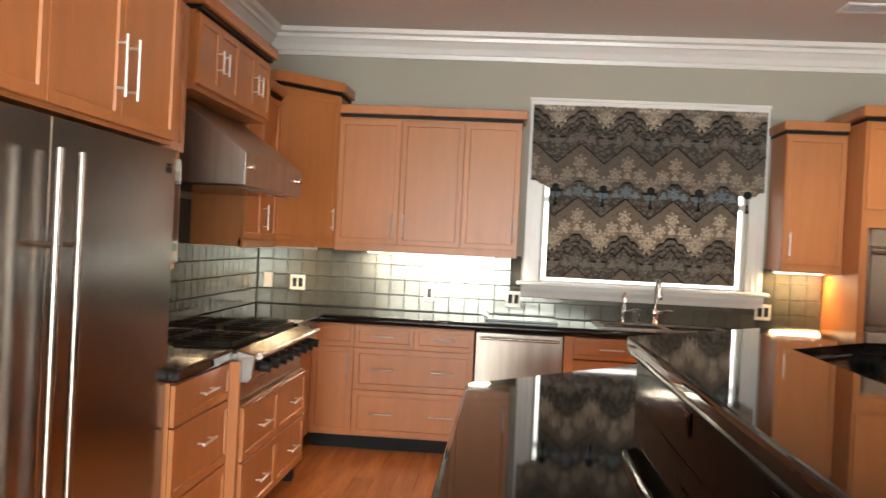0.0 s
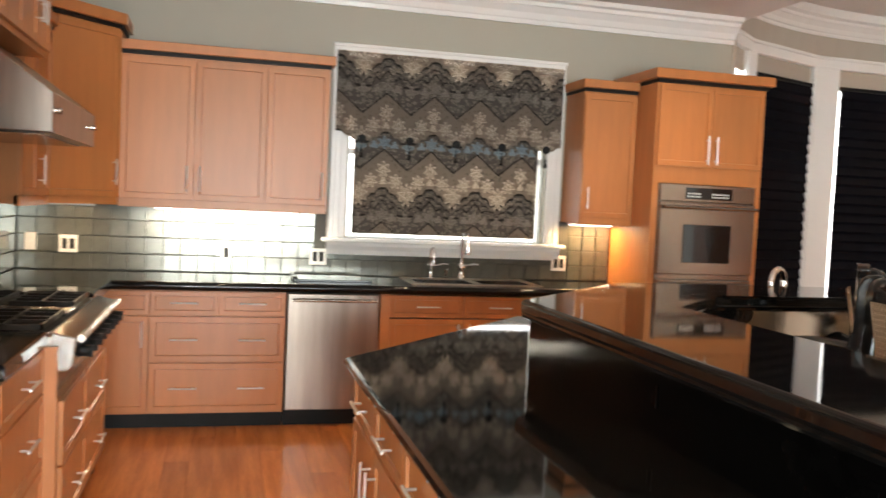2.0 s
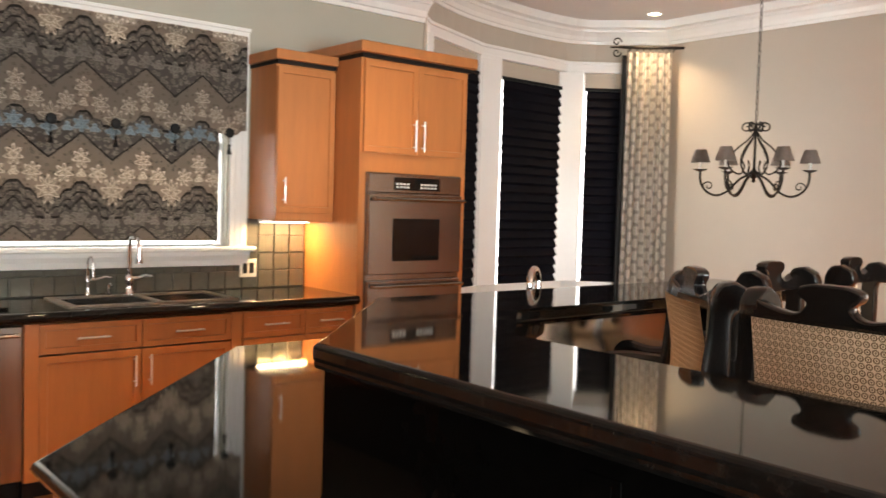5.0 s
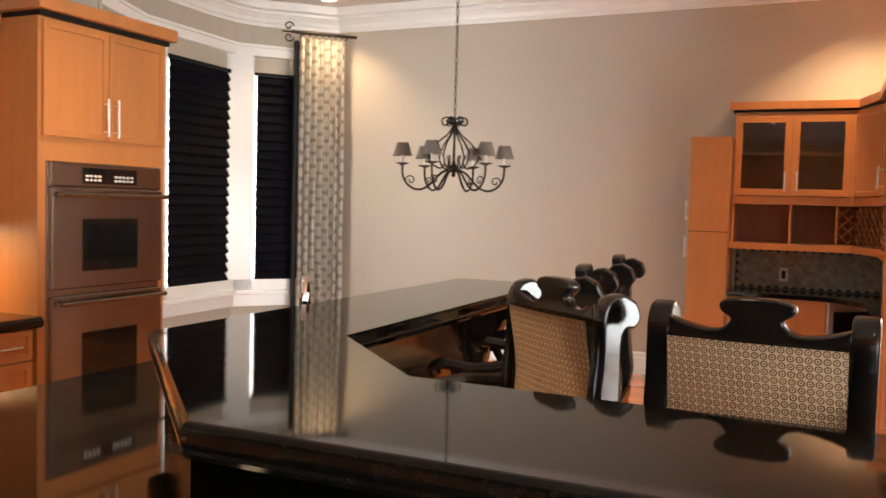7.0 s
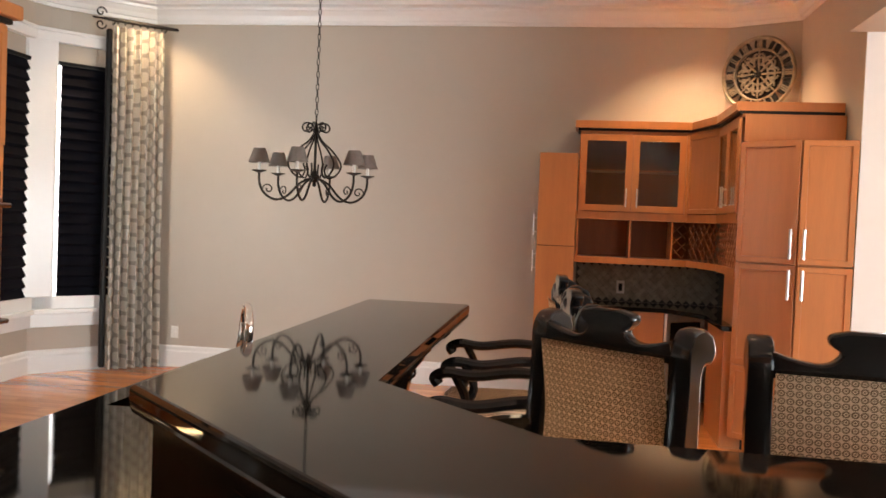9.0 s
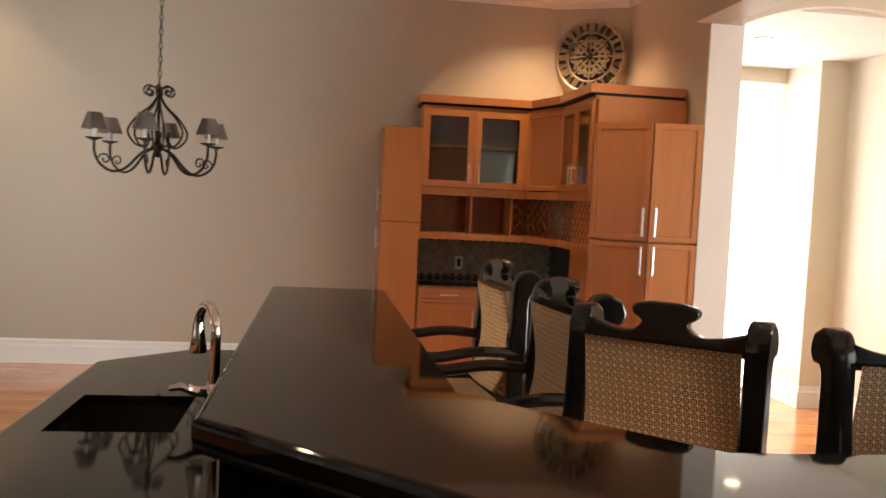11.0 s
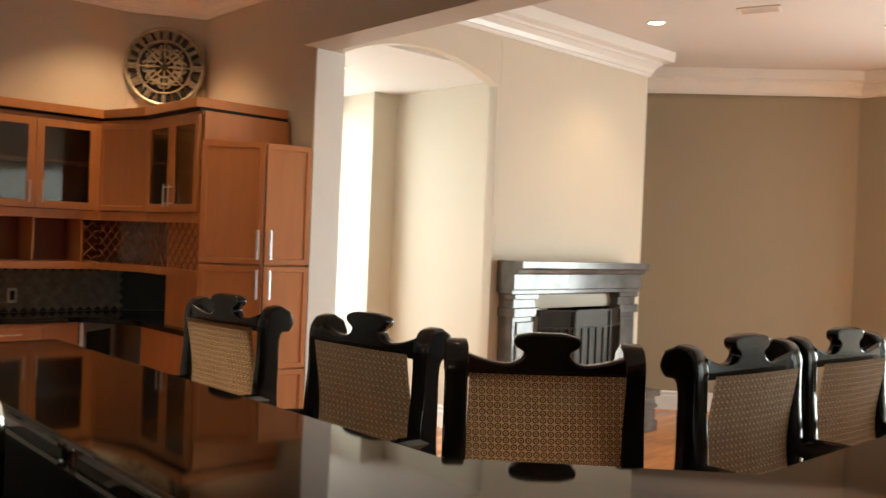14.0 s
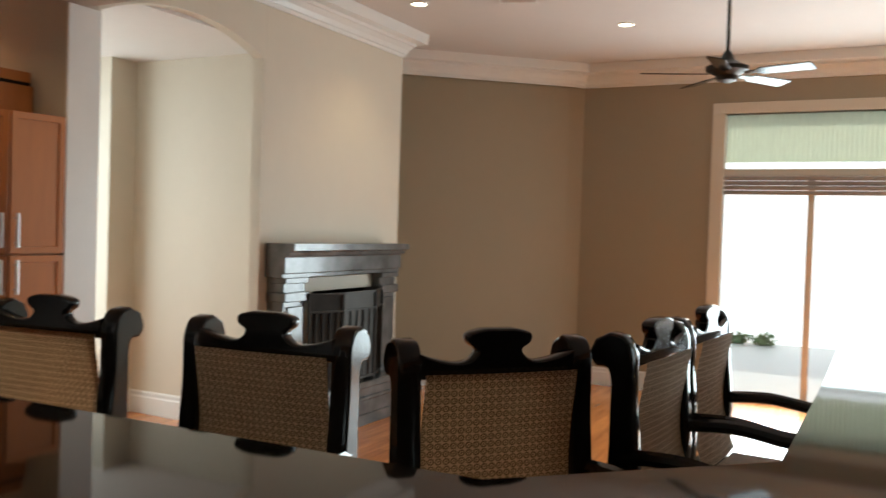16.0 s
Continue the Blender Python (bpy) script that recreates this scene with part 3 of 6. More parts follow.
for z0, z1 in ((0.425, 0.71), (0.11, 0.42)):
    d_ = shaker("drawer", wide, 0, 0.82, z0, z1, ("h", 0.205, (z0 + z1) / 2))
    pull(d_, 0.615, (z0 + z1) / 2, 0.16, False, -0.02)
base_unit("sink_cabinet", "honey maple sink base with false drawer fronts above doors", (0.665, Y0, 0), 0, 1.0, 0.60,
          [("drawer", 0.0, 0.50, 0.715, 0.865, ("h", 0.25, 0.79)), ("drawer", 0.50, 1.0, 0.715, 0.865, ("h", 0.75, 0.79)),
           ("door", 0.0, 0.50, 0.11, 0.71, ("v", 0.46, 0.60)), ("door", 0.50, 1.0, 0.11, 0.71, ("v", 0.54, 0.60))], body=0.70)
base_unit("base_cabinet", "honey maple base cabinet beside the tall ovens", (1.735, Y0, 0), 0, 0.735, 0.60,
          [("drawer", 0.0, 0.4, 0.715, 0.865, ("h", 0.2, 0.79)), ("drawer", 0.4, 0.735, 0.715, 0.865, ("h", 0.57, 0.79)),
           ("door", 0.0, 0.4, 0.11, 0.71, ("v", 0.36, 0.60)), ("door", 0.4, 0.735, 0.11, 0.71, ("v", 0.44, 0.60))])
for x in (0.60, 1.665):
    root = thing("filler_post", "square honey maple filler post between cabinets", "post", (x, Y0 - 0.02, 0))
    part("shaft", boxes(((0, 0, 0.10), (0.065, 0.3, 0.868))), WOOD, root)
    part("foot", boxes(((0.004, 0.06, 0), (0.061, 0.3, 0.10))), RUBBER, root, "matt black foot")


def dishwasher():
    root = thing("dishwasher", "brushed steel built-in dishwasher with a straight bar handle", "dishwasher", (0.003, Y0, 0))
    part("body", boxes(((0.004, 0.03, 0.10), (0.59, 0.58, 0.865))), RUBBER, root)
    door = part("door", boxes(((0.004, -0.022, 0.115), (0.59, 0.028, 0.862)), bevel=0.004), STEEL_S, root)
    bm = bmesh.new()
    tube(bm, [(0.03, -0.06, 0.825), (0.565, -0.06, 0.825)], 0.011, 10)
    for x in (0.06, 0.535):
        tube(bm, [(x, -0.02, 0.825), (x, -0.06, 0.825)], 0.008, 8)
    part("handle", bm, STEEL_H, door, "round steel bar handle", True)
    part("toe_kick", boxes(((0.0, 0.06, 0), (0.594, 0.5, 0.10))), RUBBER, root, "matt black toe kick")


dishwasher()

# west run
XF = -1.06
base_unit("drawer_cabinet", "honey maple base cabinet with three drawers beside the fridge", (XF, -3.262, 0), 90, 0.662, 0.64,
          [("drawer", 0, 0.662, 0.70, 0.865, ("h", 0.33, 0.79)), ("drawer", 0, 0.662, 0.41, 0.695, ("h", 0.33, 0.58)), ("drawer", 0, 0.662, 0.11, 0.405, ("h", 0.33, 0.29))])


def range_cabinet():
    root = thing("range_cabinet", "honey maple drawer cabinet under the rangetop, on bracket feet", "cabinet", (-0.995, -2.585, 0), 90)
    part("body", boxes(((0, 0.001, 0.10), (1.20, 0.70, 0.66))), WOOD, root)
    for x in (0.0, 0.6):
        for z0, z1 in ((0.40, 0.655), (0.12, 0.395)):
            shaker("drawer", root, x, x + 0.6, z0, z1, ("h", x + 0.3, (z0 + z1) / 2))
    part("end_panel", boxes(((-0.036, 0.0, 0.10), (-0.017, 0.05, 0.868))), WOOD, root)
    for x in (0.02, 1.12):
        part("foot", boxes(((x, 0.02, 0), (x + 0.06, 0.09, 0.10)), bevel=0.008), RUBBER, root, "matt black bracket foot")


range_cabinet()


def rangetop():
    root = thing("rangetop", "professional steel gas rangetop with black knobs and iron grates", "cooktop", (-0.93, -2.60, 0.66), 90)
    w, d = 1.225, 0.76
    part("body", boxes(((0, 0.085, 0.005), (w, d, 0.245)), bevel=0.004), STEEL_H, root)
    bm = bmesh.new()
    sheet(bm, [(0.0, 0.24), (0.09, 0.26), (0.09, 0.11), (0.03, 0.11), (0.012, 0.13)], "x", 0.0, w, 0.006)
    part("control_panel", bm, STEEL, root)
    bm = bmesh.new()
    tube(bm, [(0.02, -0.012, 0.235), (w - 0.02, -0.012, 0.235)], 0.016, 10)
    part("bullnose", bm, STEEL_H, root, "rounded steel front edge", True)
    for i in range(8):
        x = 0.11 + i * (w - 0.22) / 7
        bm = turned(bmesh.new(), [(0.030, 0.0), (0.030, 0.006), (0.024, 0.010), (0.022, 0.045), (0.018, 0.050)], sides=14)
        box(bm, (-0.005, -0.024, 0.04), (0.005, 0.024, 0.056))
        k = part("knob", bm, RUBBER, root, "black control knob", True)
        k.matrix_local = pose(x, 0.012, 0.175, 96, 0, 0)
    part("burner_pan", boxes(((0.03, 0.11, 0.245), (w - 0.03, d - 0.02, 0.252))), RUBBER, root, "black enamel burner pan")
    part("griddle_plate", boxes(((0.50, 0.12, 0.252), (0.73, d - 0.04, 0.268)), bevel=0.003), STEEL, root, "steel griddle plate")
    for gx in (0.05, 0.275, 0.75, 0.965):
        for gy in (0.13, 0.45):
            bm = bmesh.new()
            for q in (0.0, 0.21):
                box(bm, (gx + q - 0.0, gy, 0.262), (gx + q + 0.010, gy + 0.27, 0.284))
                box(bm, (gx, gy + q * 1.28, 0.262), (gx + 0.22, gy + q * 1.28 + 0.010, 0.284))
            box(bm, (gx + 0.105, gy, 0.270), (gx + 0.115, gy + 0.28, 0.286))
            box(bm, (gx, gy + 0.135, 0.270), (gx + 0.22, gy + 0.145, 0.286))
            turned(bm, [(0.045, 0.252), (0.045, 0.262), (0.028, 0.27)], (gx + 0.11, gy + 0.14, 0), 12)
            part("grate", bm, IRON, root, "cast iron grate and burner")
    part("riser", boxes(((0, d - 0.03, 0.245), (w, d, 0.33))), STEEL, root, "low steel back riser")


rangetop()


def range_hood():
    root = thing("range_hood", "brushed steel range hood with a sloping canopy", "range hood", (-1.05, -2.50, 1.68), 90)
    w = 1.07
    bm = sheet(bmesh.new(), [(0, 0), (0, 0.155), (0.42, 0.46), (0.66, 0.46), (0.66, 0)], "x", 0, w, 0.004)
    part("canopy", bm, STEEL_S, root)
    part("filter", boxes(((0.05, 0.06, -0.006), (w - 0.05, 0.6, -0.001))), STEEL, root, "steel baffle filter panel")
    for x in (0.08, w - 0.08):
        bm = turned(bmesh.new(), [(0.014, 0), (0.014, 0.016), (0.010, 0.02)], sides=12)
        k = part("knob", bm, CHROME, root, "small chrome knob", True)
        k.matrix_local = pose(x, 0, 0.09, 90, 0, 0)


range_hood()


def wall_unit(name, label, at, turn, w, d, z0, z1, doors, crown=0.06, strip=True, over=0.03, left=True, right=True, rail=0.045):
    root = thing(name, label, "cabinet", at, turn, "wall cabinets")
    carcass(root, w, d, z0, z1, 0, crown, strip, over, left, right)
    for f in doors:
        shaker(*(("door", root) + tuple(f)))
    if rail:
        part("light_rail", boxes(((0, -0.012, z0 - 0.008), (w, 0.02, z0 + rail))), WOOD, root)
    return root


wall_unit("wall_cabinet", "pale honey maple wall cabinet with three doors and an ebony strip", (-1.05, -0.34, 0), 0, 1.305, 0.335, 1.375, 2.325,
          [(0.0, 0.45, 1.42, 2.31, ("v", 0.41, 1.56)), (0.45, 0.90, 1.42, 2.31, ("v", 0.49, 1.56)), (0.90, 1.305, 1.42, 2.31, ("v", 1.265, 1.56))], right=True, left=False)
wall_unit("wall_cabinet", "narrow honey maple wall cabinet between window and ovens", (2.075, -0.34, 0), 0, 0.41, 0.335, 1.375, 2.325,
          [(0.0, 0.41, 1.42, 2.31, ("v", 0.045, 1.56))], right=False)
# diagonal corner wall cabinet
root = thing("corner_cabinet", "diagonal honey maple corner wall cabinet with a tall door", "cabinet", group="wall cabinets")
part("body", prism(bmesh.new(), [(-1.06, -0.345), (-1.06, -0.005), (WX + 0.005, -0.005), (WX + 0.005, -0.74), (-1.42, -0.74)], 1.375, 2.47), WOOD, root)
part("trim_strip", prism(bmesh.new(), [(-1.045, -0.36), (-1.045, -0.005), (WX + 0.005, -0.005), (WX + 0.005, -0.765), (-1.41, -0.765)], 2.47, 2.492), BLACK_TRIM, root, "ebony inlay strip")
part("crown", prism(bmesh.new(), [(-1.02, -0.375), (-1.02, -0.005), (WX + 0.005, -0.005), (WX + 0.005, -0.80), (-1.40, -0.80)], 2.492, 2.56, 0.004), WOOD, root)
dw_ = math.hypot(0.36, 0.395)
tmp = shaker("door", root, 0, dw_, 1.42, 2.455, ("v", dw_ - 0.05, 1.58))
tmp.matrix_local = pose(-1.42, -0.742, 0, 0, 0, math.degrees(math.atan2(0.395, 0.36)))
wall_unit("wall_cabinet", "narrow honey maple wall cabinet beside the range hood", (-1.40, -1.42, 0), 90, 0.68, 0.315, 1.375, 2.36,
          [(0.0, 0.34, 1.42, 2.345), (0.34, 0.68, 1.42, 2.345, ("v", 0.38, 1.56))], left=True, right=False)
wall_unit("hood_cabinet", "honey maple cabinet over the range hood with four small doors", (-1.28, -2.60, 0), 90, 1.17, 0.43, 2.105, 2.47,
          [(0.292 * i, 0.292 * (i + 1), 2.13, 2.455, ("v", 0.292 * (i + (0.86 if i % 2 == 0 else 0.14)), 2.28), 0.0, 0.02, 0.055, False, 0.11) for i in range(4)], rail=0)


def microwave_unit():
    root = thing("microwave_cabinet", "honey maple cabinet holding a built-in microwave", "cabinet", (-1.30, -3.258, 0), 90, "wall cabinets")
    part("body", boxes(((0, 0.001, 1.28), (0.58, 0.415, 2.47))), WOOD, root)
    shaker("door", root, 0, 0.58, 1.80, 2.455, ("v", 0.05, 1.95))
    mw = thing("microwave", "built-in steel microwave with a dark glass door", "microwave", (-1.298, -3.238, 1.31), 90)
    part("body", boxes(((0.0, -0.02, 0), (0.54, 0.3, 0.46)), bevel=0.004), STEEL_H, mw)
    part("door_glass", boxes(((0.06, -0.026, 0.08), (0.36, -0.018, 0.38))), OVENGLASS, mw, "dark glass door")
    part("control_panel", boxes(((0.40, -0.025, 0.05), (0.51, -0.018, 0.40))), OVENGLASS, mw, "black control panel")


microwave_unit()


def fridge():
    root = thing("refrigerator", "large brushed steel built-in refrigerator with two tall doors", "refrigerator", (-1.075, -5.045, 0), 90)
    part("body", boxes(((0, 0.06, 0.0), (1.75, 0.62, 1.755))), RUBBER, root)
    for x0, x1, hx in ((0.004, 0.887, 0.83), (0.893, 1.776, 0.95)):
        d = part("door", boxes(((x0, 0.0, 0.11), (x1, 0.055, 1.755)), bevel=0.004), STEEL, root)
        bm = bmesh.new()
        tube(bm, [(hx, -0.062, 0.30), (hx, -0.062, 1.66)], 0.013, 12)
        for z in (0.45, 1.40):
            tube(bm, [(hx, 0.0, z), (hx, -0.062, z)], 0.009, 8)
        part("handle", bm, STEEL_H, d, "long round steel handle", True)
    part("grille", boxes(((0.01, 0.03, 0.0), (1.74, 0.06, 0.10))), RUBBER, root, "matt black toe grille")
    bm = boxes(((1.69, -0.004, 1.665), (1.702, 0.0, 1.685)), ((1.708, -0.004, 1.665), (1.73, 0.0, 1.685)), ((1.694, -0.004, 1.69), (1.73, 0.0, 1.70)))
    part("badge", bm, RUBBER, root, "small dark badge")


fridge()
root = thing("fridge_surround", "honey maple cabinet over the refrigerator with tall doors", "cabinet", (-1.095, -5.085, 0), 90, "wall cabinets")
part("body", boxes(((0, 0.001, 1.772), (1.82, 0.62, 2.60))), WOOD, root)
part("end_panel", boxes(((1.795, 0.04, 0.0), (1.82, 0.62, 1.77))), WOOD, root)
for i in range(4):
    shaker("door", root, 0.445 * i + 0.01, 0.445 * (i + 1) + 0.01, 1.785, 2.585, ("v", 0.445 * (i + (0.90 if i % 2 == 0 else 0.10)) + 0.01, 1.97), length=0.20)


def oven_tower():
    root = thing("oven_cabinet", "tall honey maple oven cabinet with two upper doors and crown", "cabinet", (2.49, -0.635, 0), 0)
    w = 0.86
    part("body", boxes(((0, 0.001, 0.10), (w, 0.63, 2.385))), WOOD, root)
    part("toe_kick", boxes(((0.01, 0.07, 0), (w - 0.01, 0.6, 0.10))), RUBBER, root, "matt black toe kick")
    part("trim_strip", boxes(((-0.008, -0.028, 2.385), (w + 0.008, 0.63, 2.408))), BLACK_TRIM, root, "ebony inlay strip")
    part("crown", boxes(((-0.05, -0.07, 2.408), (w + 0.03, 0.63, 2.475)), bevel=0.005), WOOD, root)
    shaker("door", root, 0.015, 0.43, 1.81, 2.375, ("v", 0.395, 1.93), length=0.2)
    shaker("door", root, 0.43, 0.845, 1.81, 2.375, ("v", 0.465, 1.93), length=0.2)
    shaker("drawer", root, 0.015, 0.845, 0.12, 0.34, ("h", 0.43, 0.23))
    ov = thing("double_oven", "brushed steel double wall oven with dark glass windows", "oven", (2.535, -0.637, 0.36), 0)
    part("frame", boxes(((0, -0.012, 0), (0.765, 0.3, 1.33)), bevel=0.003), STEEL_H, ov)
    for z0, z1 in ((0.69, 1.20), (0.06, 0.655)):
        d = part("door", boxes(((0.006, -0.04, z0), (0.759, -0.010, z1)), bevel=0.006), STEEL_H, ov)
        zc = (z0 + z1) / 2 - 0.03
        part("window", boxes(((0.19, -0.0435, zc - 0.14), (0.57, -0.039, zc + 0.13)), bevel=0.003), OVENGLASS, d, "dark glass window")
        bm = bmesh.new()
        tube(bm, [(0.02, -0.085, z1 - 0.035), (0.745, -0.085, z1 - 0.035)], 0.012, 10)
        for x in (0.03, 0.735):
            tube(bm, [(x, -0.035, z1 - 0.035), (x, -0.085, z1 - 0.035)], 0.012, 8)
        part("handle", bm, STEEL, d, "round steel bar handle", True)
    cp_ = part("control_panel", boxes(((0.006, -0.03, 1.205), (0.759, -0.010, 1.325)), bevel=0.005), STEEL_H, ov)
    part("display", boxes(((0.20, -0.033, 1.225), (0.57, -0.029, 1.305))), OVENGLASS, cp_, "black control display")
    key = mesh_of("button", boxes(((0, 0, 0), (0.017, 0.002, 0.012))), PLASTIC)
    for i in (0, 1, 2, 3, 7, 8, 9, 10, 11):
        for z in (1.237, 1.257):
            ob = new("button", key)
            ob.parent = cp_
            ob.matrix_local = pose(0.215 + 0.028 * i, -0.0345, z)
    part("warming_strip", boxes(((0.006, -0.022, 0.0), (0.759, -0.010, 0.052))), STEEL_H, ov)


oven_tower()

# ---- worktops ----


def slab(name, label, pts, z0, z1, bevel=0.012):
    bm = prism(bmesh.new(), pts, z0, z1, bevel, 3)
    ob = new(name, mesh_of(name, bm, GRANITE))
    return tagged(ob, label, "worktop")


def worktop_north():
    bm = bmesh.new()
    z0, z1 = 0.872, 0.928
    fy = -0.655
    for lo, hi in (((-1.04, fy, z0), (0.86, 0.0, z1)), ((1.72, fy, z0), (2.488, 0.0, z1)), ((0.86, fy, z0), (1.72, -0.53, z1)), ((0.86, -0.13, z0), (1.72, 0.0, z1))):
        box(bm, lo, hi)
    bmesh.ops.remove_doubles(bm, verts=bm.verts, dist=1e-5)
    ob = tagged(new("worktop", mesh_of("worktop", bm, GRANITE)), "polished black granite worktop along the sink wall", "worktop")
    bm = bmesh.new()
    tube(bm, [(-1.04, fy, 0.90), (2.488, fy, 0.90)], 0.028, 12)
    e = part("edge", bm, GRANITE, ob, "rounded granite edge", True)
    slab("worktop", "polished black granite worktop beside the rangetop", [(-1.03, -3.262), (-1.03, -2.605), (WX, -2.605), (WX, -3.262)], 0.872, 0.925)
    slab("worktop", "polished black granite corner worktop", [(-1.042, -1.37), (-1.042, -0.002), (WX, -0.002), (WX, -1.37)], 0.872, 0.928, 0.004)


worktop_north()
root = thing("corner_base_cabinet", "honey maple corner base cabinet", "cabinet", (-1.12, -1.37, 0), 90, "base cabinets")
part("body", boxes(((0, 0, 0.10), (0.735, 0.58, 0.87))), WOOD, root)
part("toe_kick", boxes(((0, 0.05, 0), (0.735, 0.58, 0.10))), RUBBER, root)

# ---- island with the raised bar ----
LOW = [(0.06, -2.96), (0.06, -5.30), (0.72, -5.30), (0.72, -3.13), (1.42, -2.40), (3.42, -2.40), (3.42, -2.08), (3.13, -1.78), (1.13, -1.78)]


def island():
    root = thing("island", "large angled kitchen island of honey maple with black panels", "island", (0, 0, 0))
    inner = [(0.095, -2.975), (0.095, -5.26), (0.70, -5.26), (0.70, -3.13), (1.43, -2.43), (3.38, -2.43), (3.38, -2.09), (3.115, -1.82), (1.145, -1.82)]
    bm = prism(bmesh.new(), inner[:4] + [(1.43, -2.43), (2.15, -2.43), (2.15, -1.82), (1.145, -1.82)], 0.10, 0.855)
    prism(bm, [(2.63, -2.43), (3.38, -2.43), (3.38, -2.09), (3.115, -1.82), (2.63, -1.82)], 0.10, 0.855)
    prism(bm, [(2.15, -2.43), (2.63, -2.43), (2.63, -1.82), (2.15, -1.82)], 0.10, 0.60)
    box(bm, (2.15, -1.845, 0.60), (2.63, -1.82, 0.855))
    part("body", bm, WOOD, root)
    toe = [(0.16, -3.0), (0.16, -5.2), (0.7, -5.2), (0.7, -3.1), (1.45, -2.45), (3.3, -2.45), (3.3, -2.1), (3.08, -1.9), (1.17, -1.9)]
    part("toe_kick", prism(bmesh.new(), toe, 0, 0.10), RUBBER, root, "matt black toe kick")
    # riser panels under the bar: black granite towards the kitchen, black lacquer towards the chairs
    rise = [(0.70, -5.42), (0.78, -5.42), (0.78, -3.16), (1.45, -2.50), (3.55, -2.50), (3.55, -2.42), (1.418, -2.42), (0.70, -3.135)]
    part("riser", prism(bmesh.new(), rise, 0.0, 1.085), MATT, root, "honed black stone riser")
    back = [(0.785, -5.40), (0.86, -5.40), (0.86, -3.20), (1.48, -2.585), (3.53, -2.585), (3.53, -2.505), (1.452, -2.505), (0.785, -3.158)]
    part("back_panel", prism(bmesh.new(), back, 0.0, 1.085), MIRRORED, root, "polished grey metal back panel")
    # fronts along the aisle
    def front(x, y, turn, w, spec):
        for s in spec:
            ob = shaker(s[0], root, *s[1:])
            ob.matrix_local = pose(x, y, 0, 0, 0, turn)
    for k in range(5):
        front(0.095, -3.03 - 0.44 * k, -90, 0, [("drawer", 0, 0.44, 0.70, 0.85, ("h", 0.22, 0.775)), ("door", 0, 0.44, 0.11, 0.69, ("v", 0.05 if k % 2 else 0.39, 0.56))])
    front(1.145, -1.82, 180 + math.degrees(math.atan2(1.155, 1.05)), 0, [("door", 0.02, 0.52, 0.11, 0.69, ("v", 0.46, 0.56)), ("door", 0.52, 1.02, 0.11, 0.69, ("v", 0.58, 0.56)),
                                                                        ("drawer", 0.02, 0.52, 0.70, 0.85, ("h", 0.27, 0.775)), ("drawer", 0.52, 1.02, 0.70, 0.85, ("h", 0.77, 0.775)), ("door", 1.04, 1.54, 0.11, 0.85, ("v", 1.48, 0.6))])
    for k in range(4):
        front(3.10 - 0.48 * k, -1.82, 180, 0, [("door", 0, 0.48, 0.11, 0.69, ("v", 0.43 if k % 2 == 0 else 0.05, 0.56)), ("drawer", 0, 0.48, 0.70, 0.85, ("h", 0.24, 0.775))])
    # carved corbels under the overhang
    for x, y, a in ((3.40, -2.585, 0), (1.80, -2.585, 0), (0.86, -3.45, 90), (0.86, -5.2, 90)):
        bm = sheet(bmesh.new(), [(0, 1.08), (0, 0.70), (-0.05, 0.74), (-0.07, 0.84), (-0.12, 0.90), (-0.15, 0.97), (-0.24, 1.03), (-0.25, 1.08)], "x", -0.045, 0.045, 0.006)
        for cy_, cz, rr in ((-0.07, 0.99, 0.05), (-0.05, 0.83, 0.035)):
            for s in (-0.047, 0.047):
                pts = [(s, cy_ + rr * (1 - i / 26) * math.cos(i * 0.45), cz + rr * (1 - i / 26) * math.sin(i * 0.45)) for i in range(24)]
                tube(bm, pts, 0.007, 5)
        c = part("corbel", bm, EBONY, root, "carved black scroll corbel", True)
        c.matrix_local = pose(x, y, 0, 0, 0, a)


island()


def low_top():
    """The low granite top, with the prep sink's cut-out."""
    bm = bmesh.new()
    z0, z1 = 0.858, 0.892
    prism(bm, [(0.06, -2.96), (0.06, -5.30), (0.698, -5.30), (0.698, -3.137), (1.418, -2.418), (2.18, -2.418), (2.18, -1.78), (1.13, -1.78)], z0, z1)
    prism(bm, [(2.60, -2.418), (3.42, -2.418), (3.42, -2.08), (3.13, -1.78), (2.60, -1.78)], z0, z1)
    box(bm, (2.18, -1.87, z0), (2.60, -1.78, z1))
    box(bm, (2.18, -2.418, z0), (2.60, -2.21, z1))
    bmesh.ops.remove_doubles(bm, verts=bm.verts, dist=1e-5)
    ob = tagged(new("island_worktop", mesh_of("island_worktop", bm, GRANITE)), "polished black granite island worktop with a prep sink cut-out", "worktop")
    bm = bmesh.new()
    tube(bm, [(0.06, -5.30, 0.875), (0.06, -2.96, 0.875), (1.13, -1.78, 0.875), (3.13, -1.78, 0.875), (3.42, -2.08, 0.875), (3.42, -2.40, 0.875)], 0.0172, 8)
    part("edge", bm, GRANITE, ob, "rounded granite edge", True)


low_top()
BAR = [(0.655, -3.15), (0.655, -5.50), (1.195, -5.50), (1.195, -3.30), (1.63, -2.875), (3.66, -2.875), (3.66, -2.37), (1.40, -2.37)]
bar = tagged(new("bar_counter", mesh_of("bar_counter", prism(bmesh.new(), BAR, 1.088, 1.14, 0.016, 4), GRANITE)), "polished black granite raised bar top with a moulded edge", "worktop")
bm = bmesh.new()
